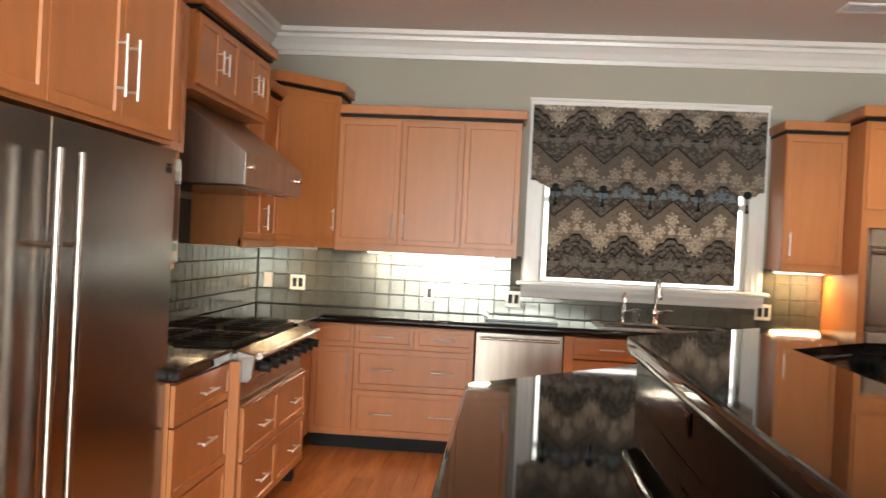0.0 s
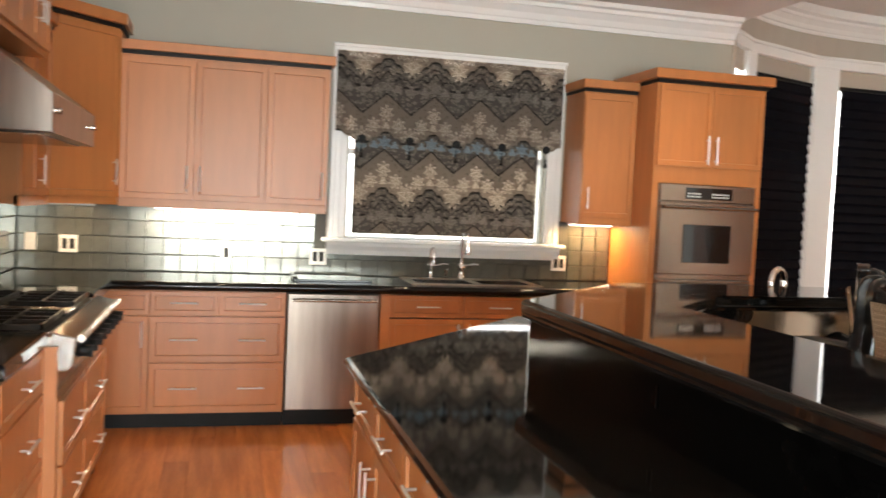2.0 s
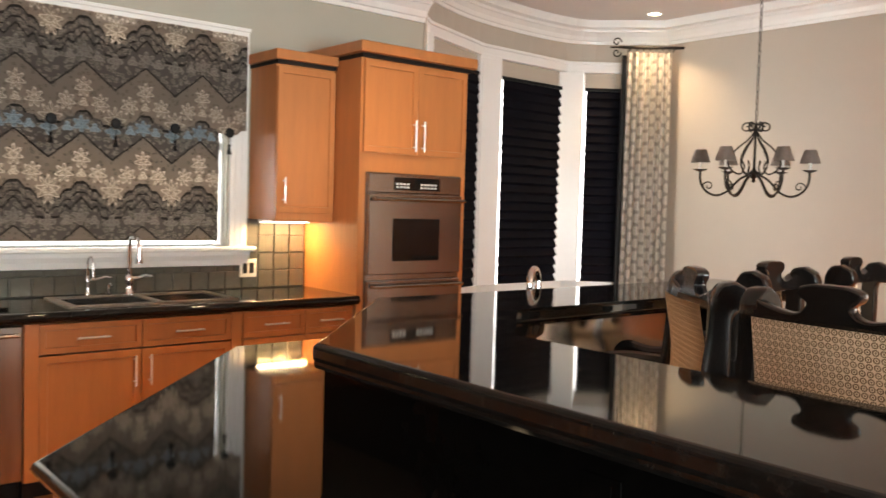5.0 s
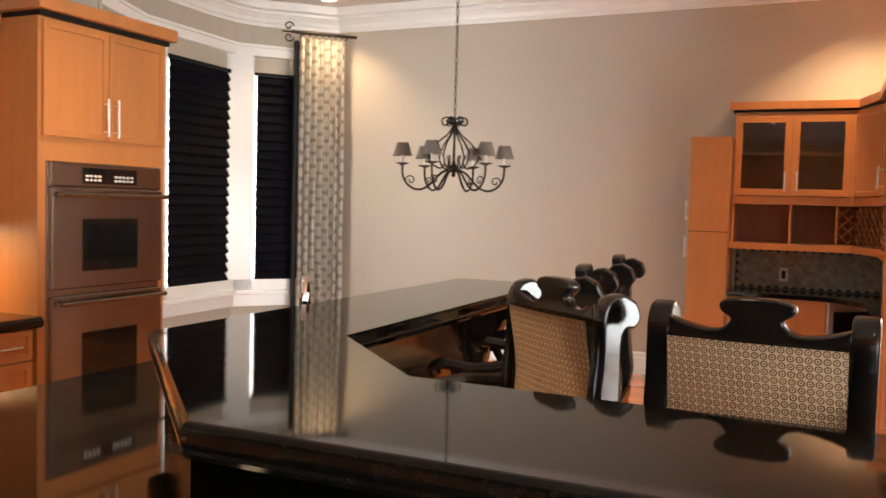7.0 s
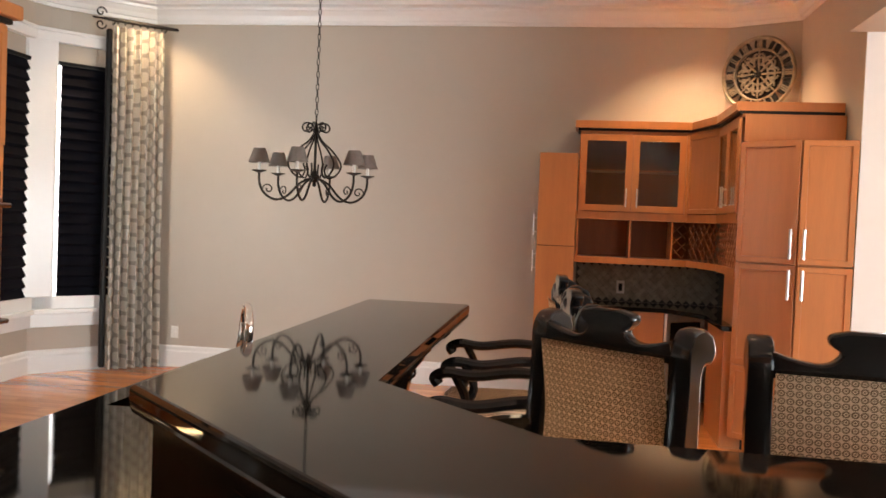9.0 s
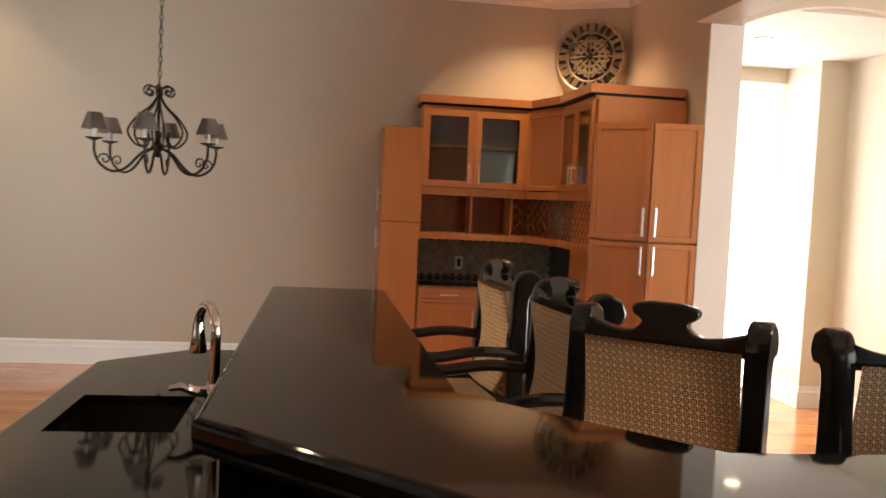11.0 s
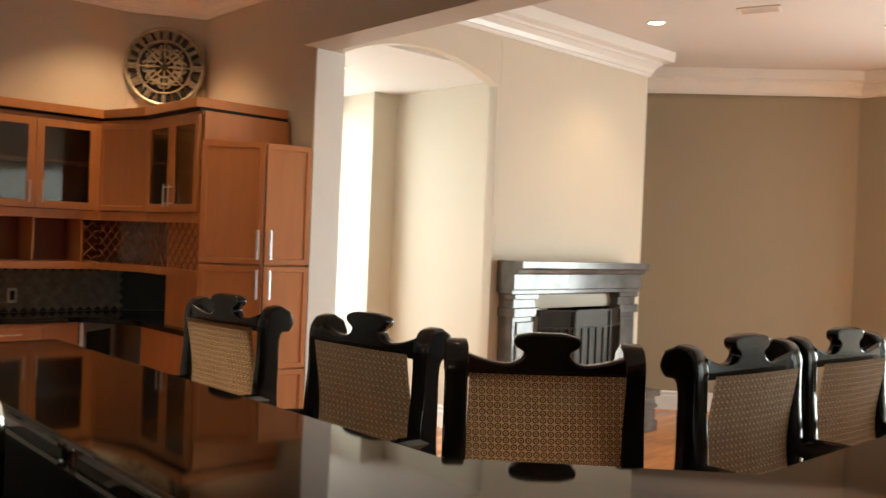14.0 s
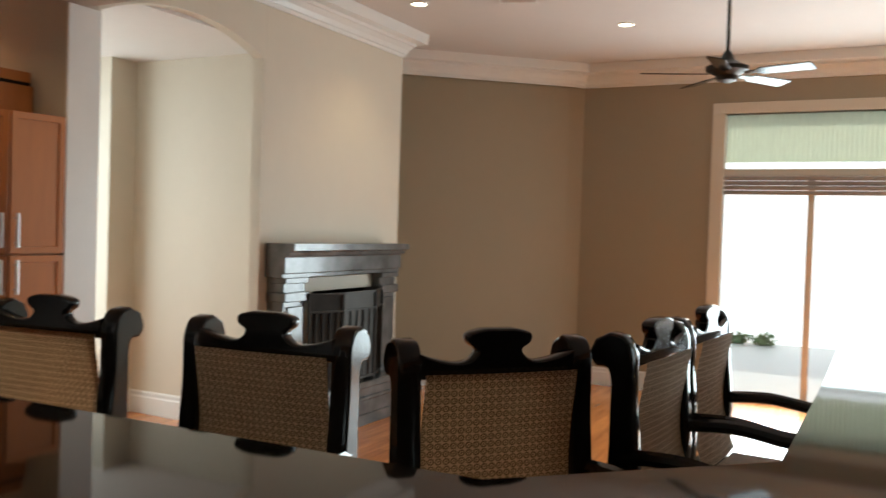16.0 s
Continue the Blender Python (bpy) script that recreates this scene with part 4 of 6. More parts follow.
tube(bm, [(x, y, 1.086) for x, y in [(0.67, -3.156), (0.67, -5.48), (1.18, -5.48), (1.18, -3.306), (1.624, -2.862), (3.645, -2.862), (3.645, -2.385), (1.406, -2.385)]], 0.014, 8, True)
part("edge", bm, GRANITE, bar, "moulded granite under-edge", True)


# ---- bar stools ----
def bar_stool():
    root = thing("bar_stool", "carved black lacquer bar stool with gold ring-patterned upholstery", "bar stool", group="stools along the bar")
    zt = 1.21                       # top of the upholstered back
    # side posts: an S in profile, with a rolled scroll behind the top
    for s in (-1, 1):
        x0, x1 = sorted((s * 0.190, s * 0.245))
        front = smooth_path([(0.02, 0.70), (0.008, 0.82), (0.004, 0.92), (0.010, 1.02), (0.018, 1.10), (0.020, 1.18), (0.022, 1.235), (0.045, 1.275), (0.085, 1.285)], 4)
        back = smooth_path([(0.125, 1.265), (0.140, 1.225), (0.122, 1.195), (0.092, 1.192), (0.080, 1.16), (0.080, 1.08), (0.080, 0.98), (0.088, 0.88), (0.10, 0.78), (0.09, 0.70)], 4)
        bm = sheet(bmesh.new(), [(a[0], a[1]) for a in front + back], "x", x0, x1, 0.008)
        part("post", bm, EBONY, root, smooth=True)
        bm = bmesh.new()
        turned(bm, [(0.040, -0.034), (0.044, -0.028), (0.044, 0.028), (0.040, 0.034)], sides=18)
        turned(bm, [(0.016, -0.040), (0.020, -0.034), (0.020, 0.034), (0.016, 0.040)], sides=12)
        k = part("scroll", bm, EBONY, root, "rolled scroll end", True)
        k.matrix_local = pose(s * 0.2175, 0.095, 1.236, 0, 90, 0)
    # crest rail with its cut-out tab
    half = [(0.195, -0.015), (0.195, 0.045), (0.15, 0.030), (0.105, 0.022), (0.077, 0.026), (0.060, 0.040), (0.058, 0.052), (0.076, 0.064), (0.082, 0.080), (0.072, 0.092), (0.038, 0.100)]
    half = half[:1] + [(p[0], p[1]) for p in smooth_path(half[1:], 3)]
    crest = [(x, zt + z) for x, z in half] + [(-x, zt + z) for x, z in half[::-1]]
    bm = sheet(bmesh.new(), crest, "y", 0.022, 0.062, 0.006)
    part("crest_rail", bm, EBONY, root, "carved crest rail with a cloud-shaped tab", True)
    # upholstered back, hollowed and leaning
    bm = bmesh.new()
    rows = []
    for i in range(15):
        z = 0.80 + (zt - 0.80) * i / 14
        y = 0.018 + 0.022 * math.sin((z - 0.80) / 0.41 * math.pi * 1.3) - 0.035 * (1 - (z - 0.80) / 0.41) ** 2
        rows.append([bm.verts.new((-0.19 + 0.38 * j / 10, y - 0.010 * math.sin(math.pi * j / 10), z)) for j in range(11)])
    for a, c in zip(rows, rows[1:]):
        for j in range(10):
            bm.faces.new((a[j], a[j + 1], c[j + 1], c[j]))
    bmesh.ops.solidify(bm, geom=list(bm.faces), thickness=-0.045)
    part("backrest", bm, JACQUARD, root, "gold jacquard back with small rings", True)
    part("lower_rail", boxes(((-0.195, 0.01, 0.755), (0.195, 0.06, 0.80)), bevel=0.006), EBONY, root)
    bm = boxes(((-0.235, -0.44, 0.70), (0.235, 0.02, 0.775)), bevel=0.03)
    part("seat", bm, JACQUARD, root, "gold jacquard seat cushion", True)
    part("seat_frame", boxes(((-0.25, -0.45, 0.63), (0.25, 0.09, 0.70)), bevel=0.01), EBONY, root)
    for s in (-1, 1):
        bm = bmesh.new()
        pts = smooth_path([(s * 0.225, 0.04, 0.965), (s * 0.245, -0.12, 0.975), (s * 0.255, -0.28, 0.955), (s * 0.25, -0.38, 0.965), (s * 0.25, -0.425, 0.945), (s * 0.25, -0.41, 0.92)], 5)
        tube(bm, pts, 0.021, 8)
        part("arm", bm, EBONY, root, smooth=True)
        bm = bmesh.new()
        tube(bm, smooth_path([(s * 0.252, -0.35, 0.955), (s * 0.256, -0.31, 0.86), (s * 0.245, -0.36, 0.76), (s * 0.24, -0.36, 0.66)], 5), 0.017, 8)
        part("arm_support", bm, EBONY, root, smooth=True)
        for y, k in ((-0.40, -1), (0.05, 1)):
            bm = bmesh.new()
            pts = smooth_path([(s * 0.215, y, 0.69), (s * 0.222, y + 0.012 * k, 0.45), (s * 0.215, y, 0.22), (s * 0.245, y + 0.05 * k, 0.02)], 5)
            tube(bm, pts, [0.034 - 0.016 * i / (len(pts) - 1) for i in range(len(pts))], 8)
            turned(bm, [(0.022, 0), (0.026, 0.012), (0.018, 0.03)], (s * 0.245, y + 0.05 * k, 0), 10)
            part("leg", bm, EBONY, root, smooth=True)
    for a, b in (((-0.22, -0.40, 0.26), (0.22, -0.40, 0.26)), ((-0.22, 0.05, 0.30), (0.22, 0.05, 0.30)), ((-0.22, -0.40, 0.30), (-0.22, 0.05, 0.30)), ((0.22, -0.40, 0.30), (0.22, 0.05, 0.30))):
        part("stretcher", tube(bmesh.new(), [a, b], 0.012, 8), EBONY, root, smooth=True)
    return root


stool = bar_stool()
for p in stool.children:
    if not p.name.startswith(("leg", "stretcher")):
        p.matrix_local = pose(0, 0, 0.017) @ Matrix.Diagonal((1.035, 1, 1, 1)) @ p.matrix_local
SEATS = [(3.225, -3.27, 186), (2.467, -3.32, 186), (1.827, -3.423, 230), (1.568, -4.0, 264.5), (1.53, -4.56, 265)]
for i, (x, y, a) in enumerate(SEATS):
    m = pose(x, y, 0, 0, 0, a)
    if i == 0:
        stool.matrix_world = m
    else:
        copy_thing(stool, m)

# ---- kitchen window ----


def kitchen_window():
    root = tagged(new("window_1"), "white cased kitchen window behind a patterned roman shade", kind="structure")
    x0, x1, z0, z1 = 0.312, 2.052, 1.20, 2.545
    bm = boxes(((x0, -0.028, z0), (x0 + 0.115, -0.001, z1)), ((x1 - 0.115, -0.028, z0), (x1, -0.001, z1)), ((x0 + 0.115, -0.028, z1 - 0.09), (x1 - 0.115, -0.001, z1)), bevel=0.003)
    for x in (x0 + 0.035, x0 + 0.075, x1 - 0.085, x1 - 0.045):
        box(bm, (x, -0.034, z0), (x + 0.012, -0.027, z1 - 0.03), 0.002)
    box(bm, (x0 - 0.006, -0.04, z1 - 0.002), (x1 + 0.006, -0.001, z1 + 0.022), 0.004)
    part("window_frame", bm, WHITE, root)
    bm = boxes(((x0 - 0.045, -0.085, z0 - 0.03), (x1 + 0.045, 0.10, z0)), bevel=0.008)
    part("window_sill", bm, WHITE, root)
    bm = sheet(bmesh.new(), [(-0.001, z0 - 0.03), (-0.06, z0 - 0.03), (-0.055, z0 - 0.055), (-0.035, z0 - 0.085), (-0.022, z0 - 0.12), (-0.001, z0 - 0.12)], "x", x0 - 0.01, x1 + 0.01, 0.002)
    part("apron", bm, WHITE, root)
    bm = boxes(((0.44, 0.05, 1.20), (0.452, 0.09, 2.45)), ((1.908, 0.05, 1.20), (1.92, 0.09, 2.45)), ((0.452, 0.05, 1.20), (1.908, 0.09, 1.212)), ((0.452, 0.05, 1.80), (1.908, 0.09, 1.84)), ((0.452, 0.05, 2.41), (1.908, 0.09, 2.45)))
    part("sash", bm, WHITE, root)
    for z, h in ((1.212, 0.588), (1.84, 0.57)):
        p = part("pane", boxes(((0.452, 0.068, z), (1.908, 0.072, z + h))), GLASS, root)
        p.visible_shadow = False
    structure("backdrop_kitchen_window", boxes(((-0.6, 0.9, 0.4), (3.0, 0.92, 3.2))), OUTSIDE, "bright hazy daylight outside")


kitchen_window()


def roman_shade():
    root = thing("roman_shade", "patterned taupe and charcoal damask roman shade with scalloped valance", "window shade", (0, 0, 0))
    # lower panel with soft folds
    bm = bmesh.new()
    rows = []
    for i in range(25):
        z = 1.235 + (2.35 - 1.235) * i / 24
        rows.append([bm.verts.new((0.478 + (1.862 - 0.478) * j / 20, -0.012 - 0.006 * math.sin(i * 1.6) - 0.003 * math.sin(j * 0.9 + i * 0.2), z)) for j in range(21)])
    for a, c in zip(rows, rows[1:]):
        for j in range(20):
            bm.faces.new((a[j], a[j + 1], c[j + 1], c[j]))
    bmesh.ops.solidify(bm, geom=list(bm.faces), thickness=0.004)
    part("panel", bm, DAMASK_LOW, root, smooth=True)
    # valance, its hem in points
    bm = bmesh.new()
    cols = []
    L, R, N = 0.335, 2.03, 110
    step, first = 0.347, 0.521
    for j in range(N + 1):
        x = L + (R - L) * j / N
        tri = abs(((x - first) / step) % 1.0 - 0.5) * 2          # 1 at the points, 0 at the peaks between
        hem = 1.950 - 0.085 * tri + 0.016 * abs(math.sin(3 * math.pi * tri))
        cols.append([bm.verts.new((x, -0.046 - 0.004 * math.sin(x * 9), hem + (2.515 - hem) * i / 8)) for i in range(9)])
    for a, c in zip(cols, cols[1:]):
        for i in range(8):
            bm.faces.new((a[i], c[i], c[i + 1], a[i + 1]))
    bmesh.ops.solidify(bm, geom=list(bm.faces), thickness=0.006)
    part("valance", bm, DAMASK, root, smooth=True)
    part("headrail", boxes(((0.335, -0.044, 2.47), (2.03, -0.005, 2.515))), DAMASK, root)
    for k in range(5):
        x = first + k * step
        bm = bmesh.new()
        turned(bm, [(0.012, 0.034), (0.026, 0.030), (0.030, 0.024), (0.030, 0.012), (0.004, 0.010)], (0, 0, 0), 16)
        t = part("rosette", bm, RUBBER, root, "dark round rosette", True)
        t.matrix_local = pose(x, -0.042, 1.905, 90, 0, 0)
        bm = bmesh.new()
        tube(bm, [(x, -0.058, 1.895), (x, -0.058, 1.82)], 0.003, 5)
        turned(bm, [(0.004, 0.0), (0.016, -0.045), (0.014, -0.05)], (x, -0.058, 1.822), 10)
        turned(bm, [(0.003, 0.012), (0.010, 0.004), (0.010, -0.006), (0.004, -0.012)], (x, -0.058, 1.825), 10)
        part("tassel", bm, BLACK_TRIM, root, "small black tassel", True)


roman_shade()


# ---- outlets and small fixtures ----
def outlet(at, turn, label, w=0.115, dark=True, rows=2):
    root = thing("outlet", label, "outlet", at, turn, "wall outlets")
    plate = part("plate", boxes(((-w / 2, -0.007, -0.058), (w / 2, 0, 0.058)), bevel=0.002), PLASTIC, root)
    n = 2 if w > 0.1 else 1
    for i in range(n):
        x = (i - (n - 1) / 2) * 0.046
        part("rocker", boxes(((x - 0.016, -0.010, -0.034), (x + 0.016, -0.0065, 0.034)), bevel=0.001), RUBBER if dark else PLASTIC, plate, "dark insert" if dark else "white insert")


TW = -0.016
outlet((-1.39, TW, 1.10), 0, "double white outlet plate with dark inserts on tile")
outlet((-0.38, TW, 1.07), 0, "single white outlet plate with dark insert on tile", 0.07)
outlet((0.25, TW, 1.06), 0, "double white outlet plate with dark inserts on tile")
outlet((2.07, TW, 1.06), 0, "double white outlet plate with dark inserts on tile")
outlet((-1.62, TW, 1.11), 0, "white switch plate on tile", 0.07, False)
outlet((EX, 0.45, 0.34), -90, "small white outlet plate low on the wall", 0.075, False)
for x, y, a in ((0.699, -4.05, -90), (0.699, -4.85, -90)):
    root = thing("outlet", "black outlet plate on the granite riser", "outlet", (x, y, 1.0), a, "riser outlets")
    part("plate", boxes(((-0.045, -0.005, -0.032), (0.045, 0, 0.032)), bevel=0.002), MATT, root)
    part("socket", boxes(((-0.025, -0.007, -0.018), (0.025, -0.004, 0.018)), bevel=0.001), MATT, root)
rt = thing("outlet", "black outlet plate on the granite riser", "outlet", (1.05, -2.787, 1.0), 225, "riser outlets")
part("plate", boxes(((-0.045, -0.005, -0.032), (0.045, 0, 0.032)), bevel=0.002), MATT, rt)
part("socket", boxes(((-0.025, -0.007, -0.018), (0.025, -0.004, 0.018)), bevel=0.001), MATT, rt)


def bowl(bm, x0, x1, y0, y1, top, deep, t=0.004):
    """An open steel bowl."""
    box(bm, (x0, y0, top - deep), (x1, y1, top - deep + t))
    for lo, hi in (((x0, y0, top - deep), (x0 + t, y1, top)), ((x1 - t, y0, top - deep), (x1, y1, top)), ((x0, y0, top - deep), (x1, y0 + t, top)), ((x0, y1 - t, top - deep), (x1, y1, top))):
        box(bm, lo, hi)


def main_sink():
    root = thing("sink", "double-bowl stainless steel sink set in black granite", "sink", (0, 0, 0))
    bm = boxes(((0.83, -0.545, 0.926), (1.75, -0.51, 0.936)), ((0.83, -0.15, 0.926), (1.75, -0.08, 0.936)), ((0.83, -0.51, 0.926), (0.875, -0.15, 0.936)), ((1.705, -0.51, 0.926), (1.75, -0.15, 0.936)), ((1.29, -0.51, 0.926), (1.33, -0.15, 0.936)), bevel=0.003)
    part("rim", bm, STEEL_S, root)
    for a, b in ((0.866, 1.295), (1.325, 1.712)):
        bm = bmesh.new()
        bowl(bm, a, b, -0.525, -0.135, 0.926, 0.2)
        part("bowl", bm, STEEL, root)


main_sink()


def faucet(name, label, at, turn, h, reach, r=0.012):
    root = thing(name, label, "faucet", at, turn)
    bm = bmesh.new()
    turned(bm, [(r * 2.4, 0), (r * 2.4, 0.008), (r * 1.7, 0.02), (r * 1.5, 0.06), (r * 1.9, 0.075), (r * 1.9, 0.095), (r * 1.2, 0.11)], sides=16)
    part("base", bm, CHROME, root, smooth=True)
    bm = bmesh.new()
    c = h - reach / 2
    pts = [(0, 0, 0.08), (0, 0, 0.5 * c)] + [(0, -reach / 2 + reach / 2 * math.cos(a), c + reach / 2 * math.sin(a)) for a in [math.pi * i / 12 for i in range(0, 12)]]
    tube(bm, pts + [(0, -reach, c - 0.01)], r, 10)
    part("spout", bm, CHROME, root, "gooseneck chrome spout", True)
    bm = bmesh.new()
    turned(bm, [(r * 1.15, 0.03), (r * 1.3, 0.0), (r * 1.8, -0.05), (r * 1.7, -0.06)], (0, -reach, c - 0.02), 12)
    part("spray_head", bm, CHROME, root, "flared spray head", True)
    bm = bmesh.new()
    tube(bm, [(0.01, 0, 0.085), (0.05, -0.005, 0.09), (0.09, -0.02, 0.105), (0.12, -0.03, 0.10)], [r * 1.1, r, r * 0.8, r * 0.6], 8)
    part("lever", bm, CHROME, root, "side lever", True)


faucet("kitchen_faucet", "chrome gooseneck kitchen faucet with side lever", (1.28, -0.11, 0.936), 0, 0.34, 0.15)
faucet("filter_tap", "slim chrome filtered water tap", (1.05, -0.11, 0.936), 0, 0.22, 0.09, 0.006)


def soap_dispenser(at, turn, label):
    root = thing("soap_dispenser", label, "soap dispenser", at, turn)
    part("stem", turned(bmesh.new(), [(0.018, 0), (0.018, 0.01), (0.008, 0.015), (0.008, 0.06)], sides=12), CHROME, root, smooth=True)
    part("nozzle", tube(bmesh.new(), [(0, 0.005, 0.062), (0, -0.03, 0.064), (0, -0.06, 0.054)], [0.007, 0.006, 0.004], 8), CHROME, root, "slim curved nozzle", smooth=True)


soap_dispenser((1.165, -0.11, 0.936), 0, "small chrome soap dispenser pump behind the sink")
soap_dispenser((2.52, -2.30, 0.892), 150, "small chrome soap dispenser pump beside the prep sink")
faucet("prep_faucet", "chrome gooseneck prep faucet on the island", (2.30, -2.30, 0.892), 118, 0.325, 0.14, 0.015)

root = thing("prep_sink", "small stainless undermount prep sink in the island", "sink", (0, 0, 0))
bm = bmesh.new()
bowl(bm, 2.165, 2.615, -2.225, -1.855, 0.8575, 0.19)
part("bowl", bm, STEEL, root)
root = thing("cooking_grate_tray", "flat black glass tray with a raised lip on the worktop", "tray", (0.06, -0.50, 0.928))
part("plate", boxes(((0, 0, 0), (0.50, 0.34, 0.014)), bevel=0.004), OVENGLASS, root)
part("lip", sheet(bmesh.new(), [(0.0, 0.0), (0.03, 0.0), (0.0, 0.035), (-0.02, 0.035)], "y", 0.0, 0.34, 0.003), OVENGLASS, root, "upturned black lip")

# ---- bay windows ----


def flat_at(k):
    (a, b), (c, d) = BAY[k], BAY[k + 1]
    return Vector((a, b, 0)), math.degrees(math.atan2(d - b, c - a)), math.hypot(c - a, d - b)


def bay_window(k, name, x0, x1, posts, shades, drawn=True):
    """Frames and pleated shades on one flat of the bay; local x runs along it, -y into the room."""
    o, turn, w = flat_at(k)
    root = tagged(new(name), "tall white framed bay window with a black pleated shade", kind="structure")
    root.matrix_world = pose(o.x, o.y, 0, 0, 0, turn)
    for a, b in posts:
        bm = boxes(((a, -0.05, 0.56), (b, 0.12, 3.02)), ((a + 0.02, -0.062, 0.70), (b - 0.02, -0.05, 2.98)), bevel=0.004)
        part("mullion", bm, WHITE, root, "broad white mullion")
    part("head_trim", boxes(((x0, -0.045, 3.0), (x1, 0.06, 3.09)), ((x0, -0.065, 3.085), (x1, 0.02, 3.115)), bevel=0.004), WHITE, root)
    part("window_sill", boxes(((x0, -0.09, 0.545), (x1, 0.10, 0.585)), ((x0, -0.05, 0.585), (x1, 0.06, 0.70)), ((x0, -0.04, 0.42), (x1, -0.002, 0.545)), bevel=0.005), WHITE, root)
    for a, b in shades:
        p = part("pane", boxes(((a, 0.09, 0.70), (b, 0.094, 3.0))), GLASS, root)
        p.visible_shadow = False
        part("transom_panel", boxes(((a, 0.015, 2.815), (b, 0.03, 3.0))), PAINT_N, root, "pale headrail panel over the shade")
        if not drawn:
            continue
        sh = thing("pleated_shade", "black pleated cloth shade drawn down over tall glass", "window shade", (o.x, o.y, 0), turn, "bay window shades")
        bm = bmesh.new()
        n = 22
        z0, z1 = 0.70, 2.82
        rows = []
        for i in range(n * 4 + 1):
            z = z0 + (z1 - z0) * i / (n * 4)
            f = (i % 4) / 4
            y = -0.035 + 0.035 * f
            inset = 0.020 * f
            rows.append([bm.verts.new((x, y, z)) for x in (a + 0.012 + inset, a + (b - a) * 0.33, a + (b - a) * 0.67, b - 0.012 - inset)])
        for p_, q in zip(rows, rows[1:]):
            for j in range(3):
                bm.faces.new((p_[j], p_[j + 1], q[j + 1], q[j]))
        part("pleats", bm, BLIND, sh)
        part("headrail", boxes(((a, -0.03, 2.80), (b, 0.01, 2.835))), RUBBER, sh)


o2, t2, w2 = flat_at(2)
# first flat: shade left out to go with the added bay fill
bay_window(0, "window_2", 0, flat_at(0)[2], [(0, 0.1)], [(0.12, flat_at(0)[2] - 0.08)], False)
bay_window(1, "window_3", 0, flat_at(1)[2], [(-0.08, 0.08)], [(0.10, flat_at(1)[2] - 0.01)])
bay_window(2, "window_4", 0, w2, [(-0.03, 0.285)], [(0.31, w2 - 0.08)])
w3 = flat_at(3)[2]
bay_window(3, "window_5", 0, w3, [(-0.08, 0.20)], [(0.215, w3 - 0.02)])
bm = bmesh.new()
for (a, b), (c, d) in zip(BAY[:-1], BAY[1:]):
    v = Vector((c - a, d - b, 0)).normalized()
    nn = Vector((-v.y, v.x, 0)) * 0.9
    prism(bm, [(a + nn.x - v.x, b + nn.y - v.y), (c + nn.x + v.x, d + nn.y + v.y), (c + nn.x * 1.02 + v.x, d + nn.y * 1.02 + v.y), (a + nn.x * 1.02 - v.x, b + nn.y * 1.02 - v.y)], -0.2, 3.8)
structure("backdrop_bay", bm, OUTSIDE, "bright hazy daylight outside")


def curtain():
    root = thing("curtain", "cream floor-length drapery with soft grey blocks on an iron rod", "curtain", (7.02, 0.94, 0), math.degrees(math.atan2(-0.36, 0.36)))
    bm = bmesh.new()
    W, N = 0.46, 84
    rows = []
    for i in range(13):
        z = 0.02 + (3.20 - 0.02) * i / 12
        amp = 0.035 + 0.012 * (1 - i / 12)
        rows.append([bm.verts.new((W * (j / N) * (1.0 + 0.08 * (1 - i / 12)), -0.06 - amp * math.sin(j / N * 2 * math.pi * 6.5 + 0.4 * math.sin(i * 0.5)) - 0.008 * math.sin(j * 1.3 + i), z)) for j in range(N + 1)])
    for a, c in zip(rows, rows[1:]):
        for j in range(N):
            bm.faces.new((a[j], a[j + 1], c[j + 1], c[j]))
    bmesh.ops.solidify(bm, geom=list(bm.faces), thickness=0.004)
    part("drape", bm, DRAPE, root, smooth=True)
    part("lining", boxes(((-0.05, -0.02, 0.03), (0.0, 0.03, 3.18)), bevel=0.01), BLACK_TRIM, root, "dark edge lining")
    rod = thing("curtain_rod", "short dark iron curtain rod with scrolled finial", "curtain rod", (7.02, 0.94, 3.255), math.degrees(math.atan2(-0.36, 0.36)))
    part("rod", tube(bmesh.new(), [(-0.06, -0.06, 0), (0.56, -0.06, 0)], 0.016, 10), IRON, rod, smooth=True)
    bm = bmesh.new()
    for s in (-1, 1):
        tube(bm, [(-0.12 + 0.05 * math.cos(a * 0.4) * (1 - a / 22), -0.06, s * 0.055 + s * 0.05 * math.sin(a * 0.4) * (1 - a / 22)) for a in range(18)], 0.008, 6)
    turned(bm, [(0.02, -0.01), (0.028, 0.0), (0.02, 0.012)], (-0.075, -0.06, 0), 12)
    tube(bm, [(-0.19, -0.06, 0.0), (-0.06, -0.06, 0)], 0.009, 6)
    part("finial", bm, IRON, rod, "scrolled iron finial", True)
    turned_ = turned(bmesh.new(), [(0.024, -0.012), (0.03, 0), (0.024, 0.012)], (0.57, -0.06, 0), 12)
    part("end_cap", turned_, IRON, rod, smooth=True)
    for x in (0.02, 0.5):
        part("bracket", tube(bmesh.new(), [(x, -0.06, 0), (x, 0.06, -0.02)], 0.009, 6), IRON, rod, smooth=True)
    for i in range(7):
        ring = tube(bmesh.new(), [(0.03 + i * 0.068, -0.06 + 0.024 * math.cos(a), 0.024 * math.sin(a) - 0.008) for a in [2 * math.pi * q / 12 for q in range(12)]], 0.004, 5, True)
        part("ring", ring, IRON, rod, smooth=True)


curtain()


